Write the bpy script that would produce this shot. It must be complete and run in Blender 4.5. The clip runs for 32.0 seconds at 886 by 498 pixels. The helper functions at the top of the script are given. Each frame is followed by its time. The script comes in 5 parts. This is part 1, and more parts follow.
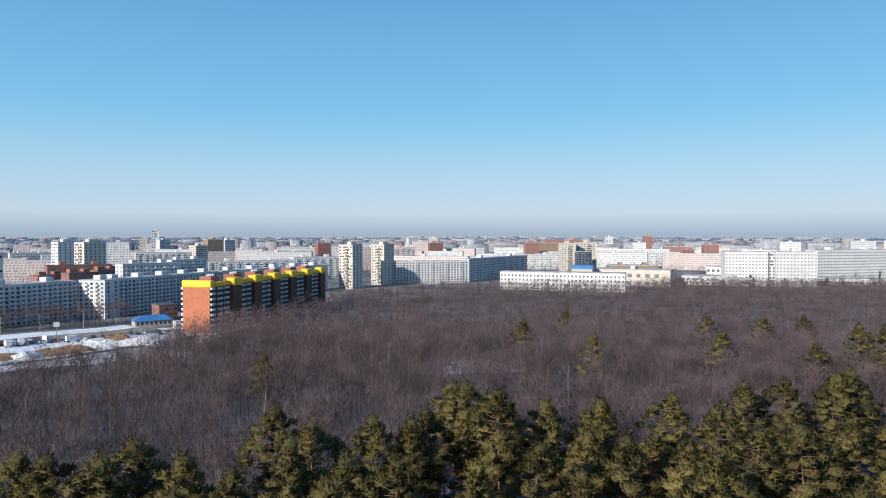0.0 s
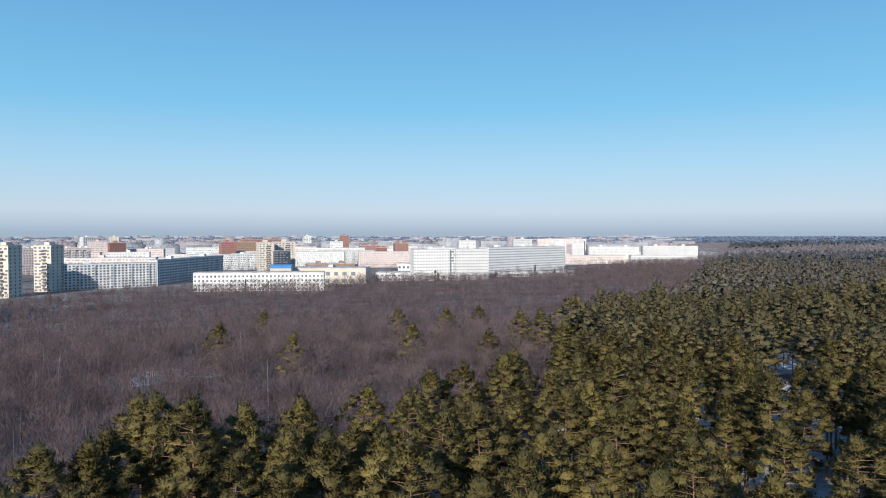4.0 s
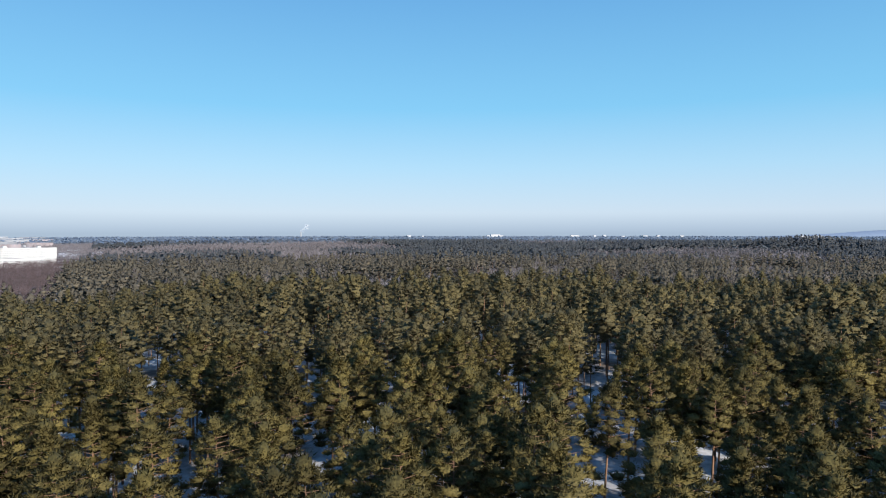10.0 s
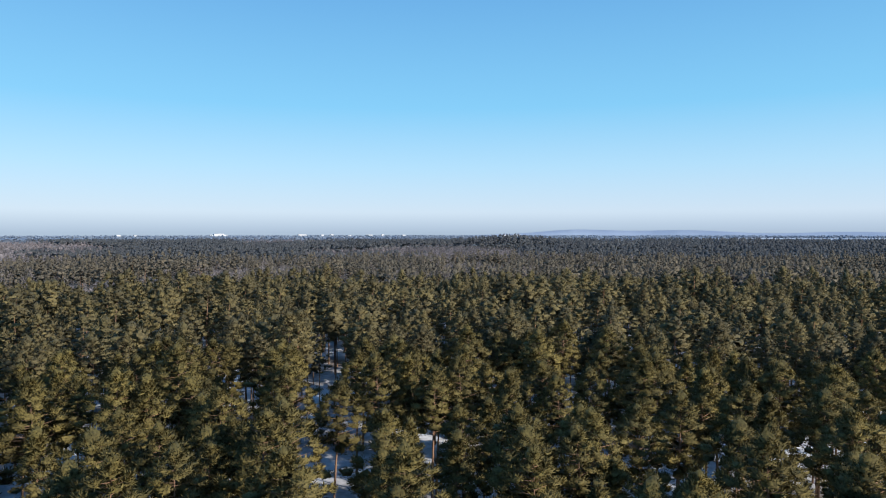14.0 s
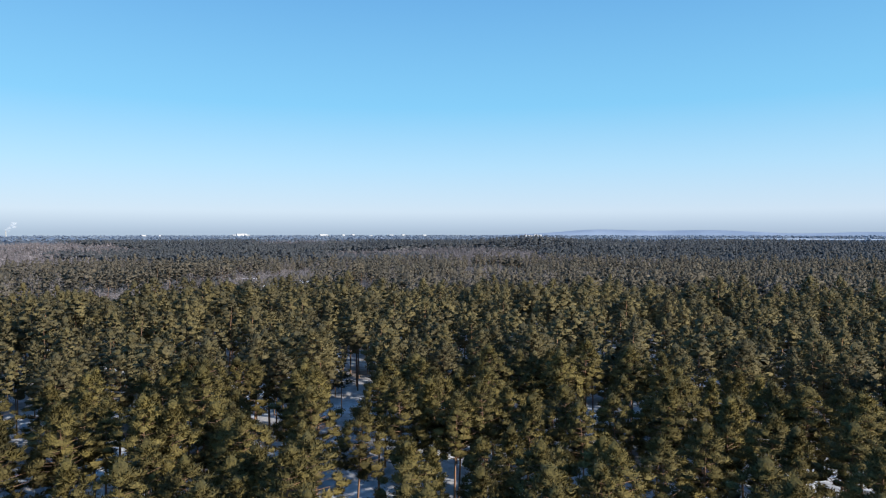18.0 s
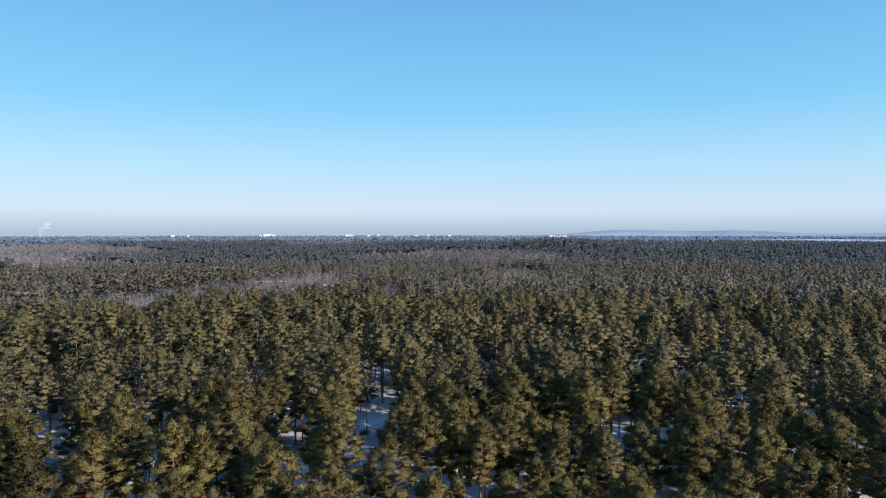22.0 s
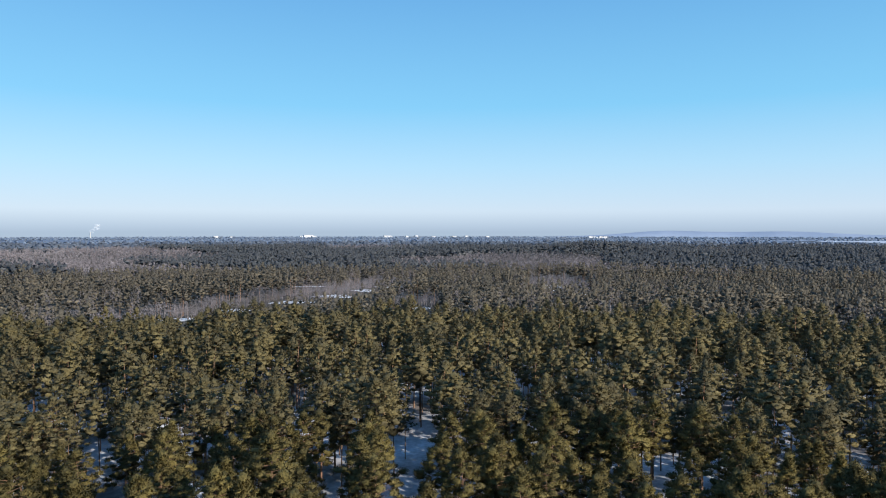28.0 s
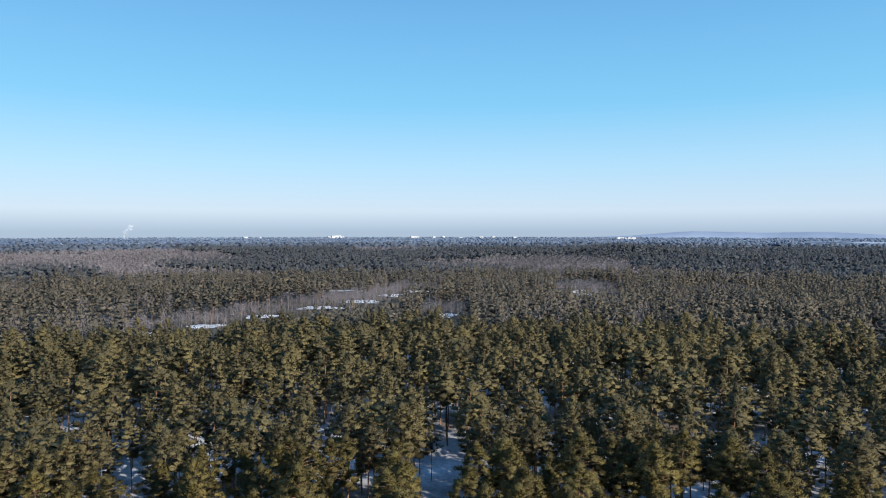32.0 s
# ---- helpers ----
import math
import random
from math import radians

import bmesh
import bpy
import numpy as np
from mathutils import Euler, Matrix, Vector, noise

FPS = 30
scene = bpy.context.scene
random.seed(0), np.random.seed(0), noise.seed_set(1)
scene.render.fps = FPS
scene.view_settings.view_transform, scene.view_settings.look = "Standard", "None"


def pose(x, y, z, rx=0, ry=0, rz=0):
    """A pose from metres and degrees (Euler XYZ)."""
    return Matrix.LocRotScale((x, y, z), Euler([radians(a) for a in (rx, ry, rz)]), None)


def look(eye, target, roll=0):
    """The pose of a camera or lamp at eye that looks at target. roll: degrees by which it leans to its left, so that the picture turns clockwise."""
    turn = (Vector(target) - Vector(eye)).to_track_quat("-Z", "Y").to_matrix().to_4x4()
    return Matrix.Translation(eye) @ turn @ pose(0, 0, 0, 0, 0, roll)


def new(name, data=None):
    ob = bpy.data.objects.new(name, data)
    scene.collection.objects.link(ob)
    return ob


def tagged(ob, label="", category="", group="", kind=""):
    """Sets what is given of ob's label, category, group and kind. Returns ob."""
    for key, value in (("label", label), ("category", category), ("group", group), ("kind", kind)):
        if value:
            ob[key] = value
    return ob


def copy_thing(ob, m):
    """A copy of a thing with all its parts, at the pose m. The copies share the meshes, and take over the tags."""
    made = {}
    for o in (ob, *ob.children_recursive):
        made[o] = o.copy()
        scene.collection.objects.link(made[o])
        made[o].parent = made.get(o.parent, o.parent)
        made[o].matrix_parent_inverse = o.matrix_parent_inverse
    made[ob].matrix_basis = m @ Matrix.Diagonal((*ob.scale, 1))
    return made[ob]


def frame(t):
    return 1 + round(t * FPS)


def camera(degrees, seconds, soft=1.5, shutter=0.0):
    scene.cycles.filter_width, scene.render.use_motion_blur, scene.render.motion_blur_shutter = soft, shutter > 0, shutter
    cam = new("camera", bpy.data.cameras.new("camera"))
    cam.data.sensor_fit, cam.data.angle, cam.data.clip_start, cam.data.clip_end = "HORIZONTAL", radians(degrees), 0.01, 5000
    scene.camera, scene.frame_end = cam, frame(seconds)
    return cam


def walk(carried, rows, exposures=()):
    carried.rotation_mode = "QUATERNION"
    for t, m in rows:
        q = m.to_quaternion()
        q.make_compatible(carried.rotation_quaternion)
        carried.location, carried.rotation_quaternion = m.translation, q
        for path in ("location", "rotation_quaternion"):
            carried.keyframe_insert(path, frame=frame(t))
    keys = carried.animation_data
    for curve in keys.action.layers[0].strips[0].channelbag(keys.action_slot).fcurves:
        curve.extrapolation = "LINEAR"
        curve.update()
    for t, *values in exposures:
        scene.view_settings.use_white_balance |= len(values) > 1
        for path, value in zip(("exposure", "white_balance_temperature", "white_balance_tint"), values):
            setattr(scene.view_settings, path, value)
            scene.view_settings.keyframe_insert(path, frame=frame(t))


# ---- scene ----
cam = camera(66.5, 32.0, 1.0)
PATH = [
    (0.0, pose(0.00, 0.00, 40.00, 88.74, 0.02, 0.12)),
    (0.5, pose(0.00, 0.00, 40.00, 88.74, 0.02, -1.97)),
    (1.0, pose(0.00, 0.00, 40.00, 88.72, 0.02, -4.05)),
    (1.5, pose(0.00, 0.00, 40.00, 88.70, 0.02, -6.16)),
    (2.0, pose(0.00, 0.00, 40.00, 88.69, 0.02, -9.26)),
    (2.5, pose(0.00, 0.00, 40.00, 88.68, 0.02, -13.17)),
    (3.0, pose(0.00, 0.00, 40.00, 88.68, 0.02, -17.13)),
    (3.5, pose(0.00, 0.00, 40.00, 88.67, 0.02, -21.07)),
    (5.5, pose(0.00, 0.00, 40.00, 88.65, 0.02, -36.98)),
    (6.0, pose(0.00, 0.00, 40.00, 88.64, 0.02, -40.99)),
    (6.5, pose(0.00, 0.00, 40.00, 88.62, 0.02, -45.04)),
    (7.0, pose(0.00, 0.00, 40.00, 88.61, 0.02, -49.11)),
    (7.5, pose(0.00, 0.00, 40.00, 88.61, 0.02, -53.28)),
    (8.0, pose(0.00, 0.00, 40.00, 88.63, 0.02, -57.50)),
    (8.5, pose(0.00, 0.00, 40.00, 88.64, 0.02, -61.71)),
    (9.0, pose(0.00, 0.00, 40.00, 88.73, 0.02, -65.99)),
    (9.5, pose(0.00, 0.00, 40.00, 88.71, 0.02, -70.73)),
    (10.0, pose(0.00, 0.00, 40.00, 88.69, 0.02, -75.47)),
    (10.5, pose(0.00, 0.00, 40.00, 88.65, 0.02, -80.17)),
    (11.0, pose(0.00, 0.00, 40.00, 88.61, 0.02, -85.03)),
    (11.5, pose(0.00, 0.00, 40.00, 88.58, 0.02, -90.04)),
    (12.0, pose(0.00, 0.00, 40.00, 88.57, 0.02, -95.10)),
    (12.5, pose(0.00, 0.00, 40.00, 88.54, 0.02, -98.75)),
    (13.0, pose(0.00, 0.00, 40.00, 88.52, 0.02, -98.77)),
    (13.5, pose(0.00, 0.00, 40.00, 88.58, 0.02, -98.52)),
    (15.5, pose(0.03, 0.14, 41.86, 88.57, 0.00, -97.75)),
    (16.5, pose(0.05, 0.18, 42.67, 88.57, 0.00, -97.25)),
    (18.0, pose(0.09, 0.24, 43.95, 88.57, 0.00, -96.50)),
    (19.5, pose(0.14, 0.29, 45.30, 88.57, 0.00, -95.73)),
    (21.0, pose(0.20, 0.32, 46.74, 88.56, 0.00, -94.95)),
    (22.5, pose(0.26, 0.34, 48.26, 88.56, 0.00, -94.16)),
    (24.0, pose(0.34, 0.35, 49.85, 88.56, 0.00, -93.36)),
    (25.5, pose(0.42, 0.35, 51.53, 88.55, 0.00, -92.55)),
    (27.0, pose(0.52, 0.33, 53.28, 88.55, 0.00, -91.72)),
    (28.5, pose(0.62, 0.30, 55.12, 88.55, 0.00, -90.88)),
    (30.0, pose(0.73, 0.26, 57.03, 88.54, 0.00, -90.03)),
    (31.5, pose(0.86, 0.21, 59.03, 88.54, 0.00, -89.17)),
    (32.0, pose(0.90, 0.19, 59.71, 88.54, 0.00, -88.88)),
]
walk(cam, PATH, [(0.0, 0.59), (6.0, 0.63), (10.0, 0.75), (13.0, 0.81), (32.0, 0.81)])

# ---- world, sun ----
SUN_AZ, SUN_EL = 140.0, 22.0      # degrees: anticlockwise from +y, above the horizon
world = bpy.data.worlds.new("world")
scene.world = world
world.use_nodes = True
wn = world.node_tree
sky = wn.nodes.new("ShaderNodeTexSky")
sky.sky_type = "NISHITA"
sky.sun_disc = False
sky.sun_elevation = radians(SUN_EL)
sky.sun_rotation = radians(-SUN_AZ)
sky.altitude = 200
sky.air_density = 1.0
sky.dust_density = 1.2
sky.ozone_density = 2.0
dim = wn.nodes.new("ShaderNodeVectorMath")
dim.operation = "SCALE"
dim.inputs["Scale"].default_value = 0.11
wn.links.new(sky.outputs[0], dim.inputs[0])
# clear blue sky that pales towards a hazy horizon
tcw = wn.nodes.new("ShaderNodeTexCoord")
sep = wn.nodes.new("ShaderNodeSeparateXYZ")
wn.links.new(tcw.outputs["Generated"], sep.inputs[0])
grad = wn.nodes.new("ShaderNodeValToRGB")
stops = [(0.0, (0.37, 0.48, 0.63)), (0.008, (0.42, 0.54, 0.70)), (0.03, (0.56, 0.69, 0.84)), (0.095, (0.395, 0.66, 0.88)),
         (0.18, (0.20, 0.55, 0.85)), (0.33, (0.127, 0.39, 0.73)), (1.0, (0.05, 0.19, 0.50))]
for i, (p, c) in enumerate(stops):
    e = grad.color_ramp.elements[i] if i < 2 else grad.color_ramp.elements.new(p)
    e.position, e.color = p, (*c, 1)
wn.links.new(sep.outputs["Z"], grad.inputs[0])
mixw = wn.nodes.new("ShaderNodeMixRGB")
mixw.inputs[0].default_value = 0.85
wn.links.new(dim.outputs[0], mixw.inputs[1])
wn.links.new(grad.outputs[0], mixw.inputs[2])
wn.links.new(mixw.outputs[0], wn.nodes["Background"].inputs[0])
wn.nodes["Background"].inputs[1].default_value = 0.68

sd = Vector((-math.sin(radians(SUN_AZ)) * math.cos(radians(SUN_EL)),
             math.cos(radians(SUN_AZ)) * math.cos(radians(SUN_EL)), math.sin(radians(SUN_EL))))
lamp = bpy.data.lights.new("sun", "SUN")
lamp.energy = 4.3
lamp.angle = radians(0.5)
lamp.color = (1.0, 0.93, 0.82)
new("sun", lamp).matrix_world = look(sd * 200, (0, 0, 0))


# ---- materials ----
def mat(name, col, col2=None, rough=0.85, scale=1.0, bump=0.0, metal=0.0, spread=None, coords="Object", detail=6.0, fine=None, thin=0.0, grain=(0.75, 1.2), edge=0.15):
    """Two colours mixed by noise at `scale` per metre, a finer grain, and a little relief."""
    m = bpy.data.materials.new(name)
    m.use_nodes = True
    nt = m.node_tree
    bs = nt.nodes["Principled BSDF"]
    bs.inputs["Roughness"].default_value = rough
    bs.inputs["Metallic"].default_value = metal
    bs.inputs["Specular IOR Level"].default_value = 0.25
    tc = nt.nodes.new("ShaderNodeTexCoord")
    if coords == "World":
        geo = nt.nodes.new("ShaderNodeNewGeometry")
        src = geo.outputs["Position"]
    else:
        src = tc.outputs["Object"]
    no = nt.nodes.new("ShaderNodeTexNoise")
    no.inputs["Scale"].default_value = scale
    no.inputs["Detail"].default_value = detail
    nt.links.new(src, no.inputs["Vector"])
    ramp = nt.nodes.new("ShaderNodeValToRGB")
    col2 = col2 or tuple(c * 0.75 for c in col)
    ramp.color_ramp.elements[0].position, ramp.color_ramp.elements[1].position = 0.5 - edge, 0.5 + edge
    ramp.color_ramp.elements[0].color = (*col2, 1)
    ramp.color_ramp.elements[1].color = (*col, 1)
    nt.links.new(no.outputs["Fac"], ramp.inputs[0])
    out = ramp.outputs[0]
    if spread:                      # piece-to-piece variation
        kind, amount = spread
        if kind == "object":
            rnd = nt.nodes.new("ShaderNodeObjectInfo").outputs["Random"]
        else:
            rnd = nt.nodes.new("ShaderNodeNewGeometry").outputs["Random Per Island"]
        mr = nt.nodes.new("ShaderNodeMapRange")
        mr.inputs["To Min"].default_value, mr.inputs["To Max"].default_value = 1 - amount, 1 + amount
        nt.links.new(rnd, mr.inputs["Value"])
        hs = nt.nodes.new("ShaderNodeHueSaturation")
        nt.links.new(mr.outputs[0], hs.inputs["Value"])
        nt.links.new(out, hs.inputs["Color"])
        out = hs.outputs[0]
    if fine:
        n2 = nt.nodes.new("ShaderNodeTexNoise")
        n2.inputs["Scale"].default_value = fine
        nt.links.new(src, n2.inputs["Vector"])
        mr2 = nt.nodes.new("ShaderNodeMapRange")
        mr2.inputs["From Min"].default_value, mr2.inputs["From Max"].default_value = 0.3, 0.7
        mr2.inputs["To Min"].default_value, mr2.inputs["To Max"].default_value = grain
        nt.links.new(n2.outputs["Fac"], mr2.inputs["Value"])
        h2 = nt.nodes.new("ShaderNodeHueSaturation")
        nt.links.new(mr2.outputs[0], h2.inputs["Value"])
        nt.links.new(out, h2.inputs["Color"])
        out = h2.outputs[0]
    nt.links.new(out, bs.inputs["Base Color"])
    if thin:                        # needles and leaves let part of the light through
        tr = nt.nodes.new("ShaderNodeBsdfTranslucent")
        nt.links.new(out, tr.inputs["Color"])
        mx = nt.nodes.new("ShaderNodeMixShader")
        mx.inputs[0].default_value = thin
        nt.links.new(bs.outputs[0], mx.inputs[1])
        nt.links.new(tr.outputs[0], mx.inputs[2])
        nt.links.new(mx.outputs[0], nt.nodes["Material Output"].inputs["Surface"])
    if bump:
        b = nt.nodes.new("ShaderNodeBump")
        b.inputs["Strength"].default_value = bump
        b.inputs["Distance"].default_value = 0.3
        nt.links.new(no.outputs["Fac"], b.inputs["Height"])
        nt.links.new(b.outputs[0], bs.inputs["Normal"])
    return m


M_SNOW = mat("snow", (0.80, 0.82, 0.86), (0.62, 0.62, 0.63), 0.6, 0.08, 0.6, coords="World", fine=1.2)
M_LITTER = mat("thawed_earth", (0.16, 0.12, 0.09), (0.30, 0.27, 0.25), 0.95, 0.3, 0.5, coords="World")
M_NEEDLE = mat("pine_needles", (0.150, 0.119, 0.038), (0.102, 0.084, 0.032), 0.75, 0.25, spread=("object", 0.25), coords="World", fine=3.4, thin=0.2, grain=(0.5, 1.3))
M_NEEDLE_WOOD = mat("pine_needles_of_the_wood", (0.146, 0.119, 0.052), (0.096, 0.081, 0.042), 0.75, 0.14, spread=("island", 0.06), coords="World", detail=0, fine=2.2, thin=0.2, grain=(0.55, 1.28))
# haze is mixed into the next four wood colours, more with distance
M_FARPINE = mat("hazed_pine_canopy", (0.142, 0.121, 0.088), (0.090, 0.081, 0.066), 0.9, 0.06, spread=("island", 0.08), coords="World", detail=1, thin=0.12)
M_FARPINE2 = mat("distant_hazed_canopy", (0.125, 0.133, 0.142), (0.094, 0.102, 0.115), 0.9, 0.02, spread=("island", 0.12), coords="World", detail=2, thin=0.4)
M_DISTANT = mat("haze_blue_woods", (0.18, 0.215, 0.27), (0.15, 0.18, 0.235), 0.95, 0.006, spread=("island", 0.08), coords="World", detail=3, thin=0.5)
M_SKYLINE = mat("pale_haze_woods", (0.29, 0.36, 0.47), (0.24, 0.30, 0.40), 0.95, 0.002, spread=("island", 0.04), coords="World", detail=3, thin=0.5)
M_BARK = mat("pine_bark", (0.25, 0.14, 0.085), (0.14, 0.09, 0.065), 0.9, 0.35, 0.4)
M_TWIG = mat("bare_twigs", (0.135, 0.096, 0.100), (0.048, 0.036, 0.041), 0.9, 0.17, spread=("island", 0.25), coords="World", detail=1, edge=0.11)
# the next two are bare_twigs paled and greyed: distance haze in the colour
M_TOWNTREE = mat("hazed_bare_trees", (0.20, 0.195, 0.215), (0.15, 0.145, 0.165), 0.9, 0.01, spread=("island", 0.2), coords="World", detail=2)
M_MAUVE = mat("hazed_bare_twigs", (0.18, 0.163, 0.176), (0.135, 0.12, 0.132), 0.9, 0.02, spread=("island", 0.2), coords="World", detail=1)
M_BIRCH = mat("pale_birch_bark", (0.30, 0.26, 0.25), (0.18, 0.15, 0.15), 0.9, 0.5, spread=("island", 0.2), coords="World")
M_BIRCHWHITE = mat("white_birch_bark", (0.26, 0.23, 0.22), (0.16, 0.14, 0.135), 0.9, 0.5, coords="World")
M_STEM = mat("grey_trunk", (0.105, 0.085, 0.082), (0.05, 0.042, 0.04), 0.9, 0.4, spread=("island", 0.3), coords="World")
M_PANEL = mat("grey_panel", (0.52, 0.53, 0.54), (0.43, 0.44, 0.46), 0.85, 0.12, spread=("object", 0.06))
M_WHITE = mat("white_panel", (0.60, 0.60, 0.605), (0.50, 0.50, 0.51), 0.8, 0.1, spread=("object", 0.08))
M_BEIGE = mat("beige_panel", (0.54, 0.485, 0.42), (0.45, 0.41, 0.36), 0.85, 0.1, spread=("object", 0.06))
M_PINK = mat("pale_pink_panel", (0.60, 0.50, 0.475), (0.51, 0.42, 0.40), 0.85, 0.1, spread=("object", 0.1))
M_RED = mat("red_brick", (0.30, 0.135, 0.11), (0.24, 0.11, 0.09), 0.9, 0.3, spread=("object", 0.12))
M_BROWN = mat("brown_brick", (0.30, 0.20, 0.13), (0.24, 0.16, 0.11), 0.9, 0.3)
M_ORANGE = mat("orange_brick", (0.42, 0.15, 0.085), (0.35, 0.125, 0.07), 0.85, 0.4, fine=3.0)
# orange_brick darkened: the shade of the side turned from the sun
M_SHADEBRICK = mat("shaded_brick", (0.16, 0.075, 0.055), (0.12, 0.06, 0.045), 0.85, 0.4, fine=3.0)
M_YELLOW = mat("yellow_cladding", (0.80, 0.50, 0.045), (0.72, 0.44, 0.04), 0.6, 0.2)
M_BLUE = mat("blue_roof_sheet", (0.05, 0.20, 0.46), (0.04, 0.16, 0.38), 0.45, 0.3)
M_ROOF = mat("snowy_roof", (0.50, 0.50, 0.53), (0.24, 0.23, 0.23), 0.8, 0.12)
M_DARKROOF = mat("dark_roofing_felt", (0.13, 0.13, 0.135), (0.08, 0.08, 0.085), 0.9, 0.2)
M_GLASS = mat("window_glass", (0.06, 0.075, 0.10), (0.035, 0.045, 0.06), 0.15, 0.3)
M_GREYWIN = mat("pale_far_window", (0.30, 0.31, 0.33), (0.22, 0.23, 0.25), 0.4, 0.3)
M_CONC = mat("concrete", (0.42, 0.41, 0.40), (0.3, 0.3, 0.29), 0.9, 0.5)
M_ASPHALT = mat("wet_asphalt", (0.060, 0.060, 0.064), (0.10, 0.10, 0.105), 0.7, 0.15, coords="World")
M_EARTH = mat("dug_earth", (0.30, 0.19, 0.10), (0.19, 0.12, 0.07), 0.95, 0.15, 0.8, coords="World")
M_METAL = mat("galvanised_steel", (0.35, 0.36, 0.37), (0.25, 0.26, 0.27), 0.5, 1.0, metal=0.6)
M_RUBBER = mat("tyre_rubber", (0.02, 0.02, 0.02), (0.03, 0.03, 0.03), 0.9, 3.0)
M_STEAM = mat("white_steam", (0.85, 0.85, 0.86), (0.75, 0.75, 0.77), 1.0, 0.02, coords="World")

nt = M_STEAM.node_tree
veil = nt.nodes.new("ShaderNodeBsdfTransparent")
blend = nt.nodes.new("ShaderNodeMixShader")
blend.inputs[0].default_value = 0.10
nt.links.new(veil.outputs[0], blend.inputs[1])
nt.links.new(nt.nodes["Principled BSDF"].outputs[0], blend.inputs[2])
nt.links.new(blend.outputs[0], nt.nodes["Material Output"].inputs["Surface"])


# ---- helpers ----
def link(name, me, material, parent=None, label=""):
    ob = new(name, me)
    if material:
        me.materials.append(material) if not me.materials else None
    if parent:
        ob.parent = parent
    if label:
        ob["label"] = label
    return ob


def part(name, bm, material, parent, label=""):
    me = bpy.data.meshes.new(name)
    bm.to_mesh(me)
    bm.free()
    return link(name, me, material, parent, label)


def empty(name, m, label, category, group="", kind=""):
    ob = new(name)
    ob.empty_display_size = 0.5
    ob.matrix_world = m
    return tagged(ob, label, category, group, kind)


def tri_mesh(name, V, T, mats, mi=None, normals=None):
    """A mesh from arrays of vertices and triangles."""
    me = bpy.data.meshes.new(name)
    V, T = np.asarray(V, np.float32), np.asarray(T, np.int32)
    me.vertices.add(len(V))
    me.vertices.foreach_set("co", V.ravel())
    me.loops.add(T.size)
    me.loops.foreach_set("vertex_index", T.ravel())
    me.polygons.add(len(T))
    me.polygons.foreach_set("loop_start", np.arange(0, T.size, 3, dtype=np.int32))
    for m in mats:
        me.materials.append(m)
    if mi is not None:
        me.polygons.foreach_set("material_index", np.asarray(mi, np.int32))
    me.update(calc_edges=True)
    if normals is not None:
        me.normals_split_custom_set_from_vertices(normals)
    return me


def box(bm, x0, x1, y0, y1, z0, z1, bevel=0.0):
    r = bmesh.ops.create_cube(bm, size=1, matrix=Matrix.Translation(((x0 + x1) / 2, (y0 + y1) / 2, (z0 + z1) / 2))
                              @ Matrix.Diagonal((x1 - x0, y1 - y0, z1 - z0, 1)))
    if bevel:
        es = list({e for v in r["verts"] for e in v.link_edges})
        bmesh.ops.bevel(bm, geom=es, offset=bevel, segments=1, affect="EDGES")


def box_mesh(name, x0, x1, y0, y1, z0, z1, material, bevel=0.0):
    bm = bmesh.new()
    box(bm, x0, x1, y0, y1, z0, z1, bevel)
    me = bpy.data.meshes.new(name)
    bm.to_mesh(me)
    bm.free()
    me.materials.append(material)
    return me


def step(a, b, x):
    t = np.clip((x - a) / (b - a), 0, 1)
    return t * t * (3 - 2 * t)


def polar(az, d):
    """Plan point at an azimuth (degrees, anticlockwise from +y) and distance from the hovering place."""
    return np.array((-d * math.sin(radians(az)), d * math.cos(radians(az))))


def ground_z(x, y):
    x, y = np.asarray(x, float), np.asarray(y, float)
    d = np.hypot(x, y)
    az = np.degrees(np.arctan2(-x, y))
    city = step(-62, -36, az) * (1 - step(95, 140, az))
    z = city * -12 * step(110, 400, d) + (1 - city) * (-9 * step(160, 800, d) + 12 * step(950, 1750, d))
    for a, r, h, w in ((-104.3, 1480, 15, 110), (-58, 3300, 12, 330), (-66, 3500, 9, 300)):      # low knolls
        p = polar(a, r)
        z = z + h * np.exp(-((x - p[0]) ** 2 + (y - p[1]) ** 2) / w ** 2)
    z = z + (1 - city) * 2.2 * np.sin(x * 0.011 + 1.0) * np.sin(y * 0.009) * step(150, 500, d)
    z = z + (city * 25 + (1 - city) * 14) * np.clip((d - 2500) / 2300, 0, 1)
    return z


def pine_edge(az):
    """How far out the pine wood reaches at an azimuth, before the bare wood begins."""
    return np.interp(az, [-48.6, -48, -45, -41, -38.6, -35.6, -34.9, -33, -31, -28, -23, -17, -10, 0, 14, 25, 34, 60, 90, 200],
                     [9999, 1150, 420, 345, 290, 262, 132, 118, 104, 92, 86, 80, 78, 80, 75, 72, 71, 68, 90, 90])


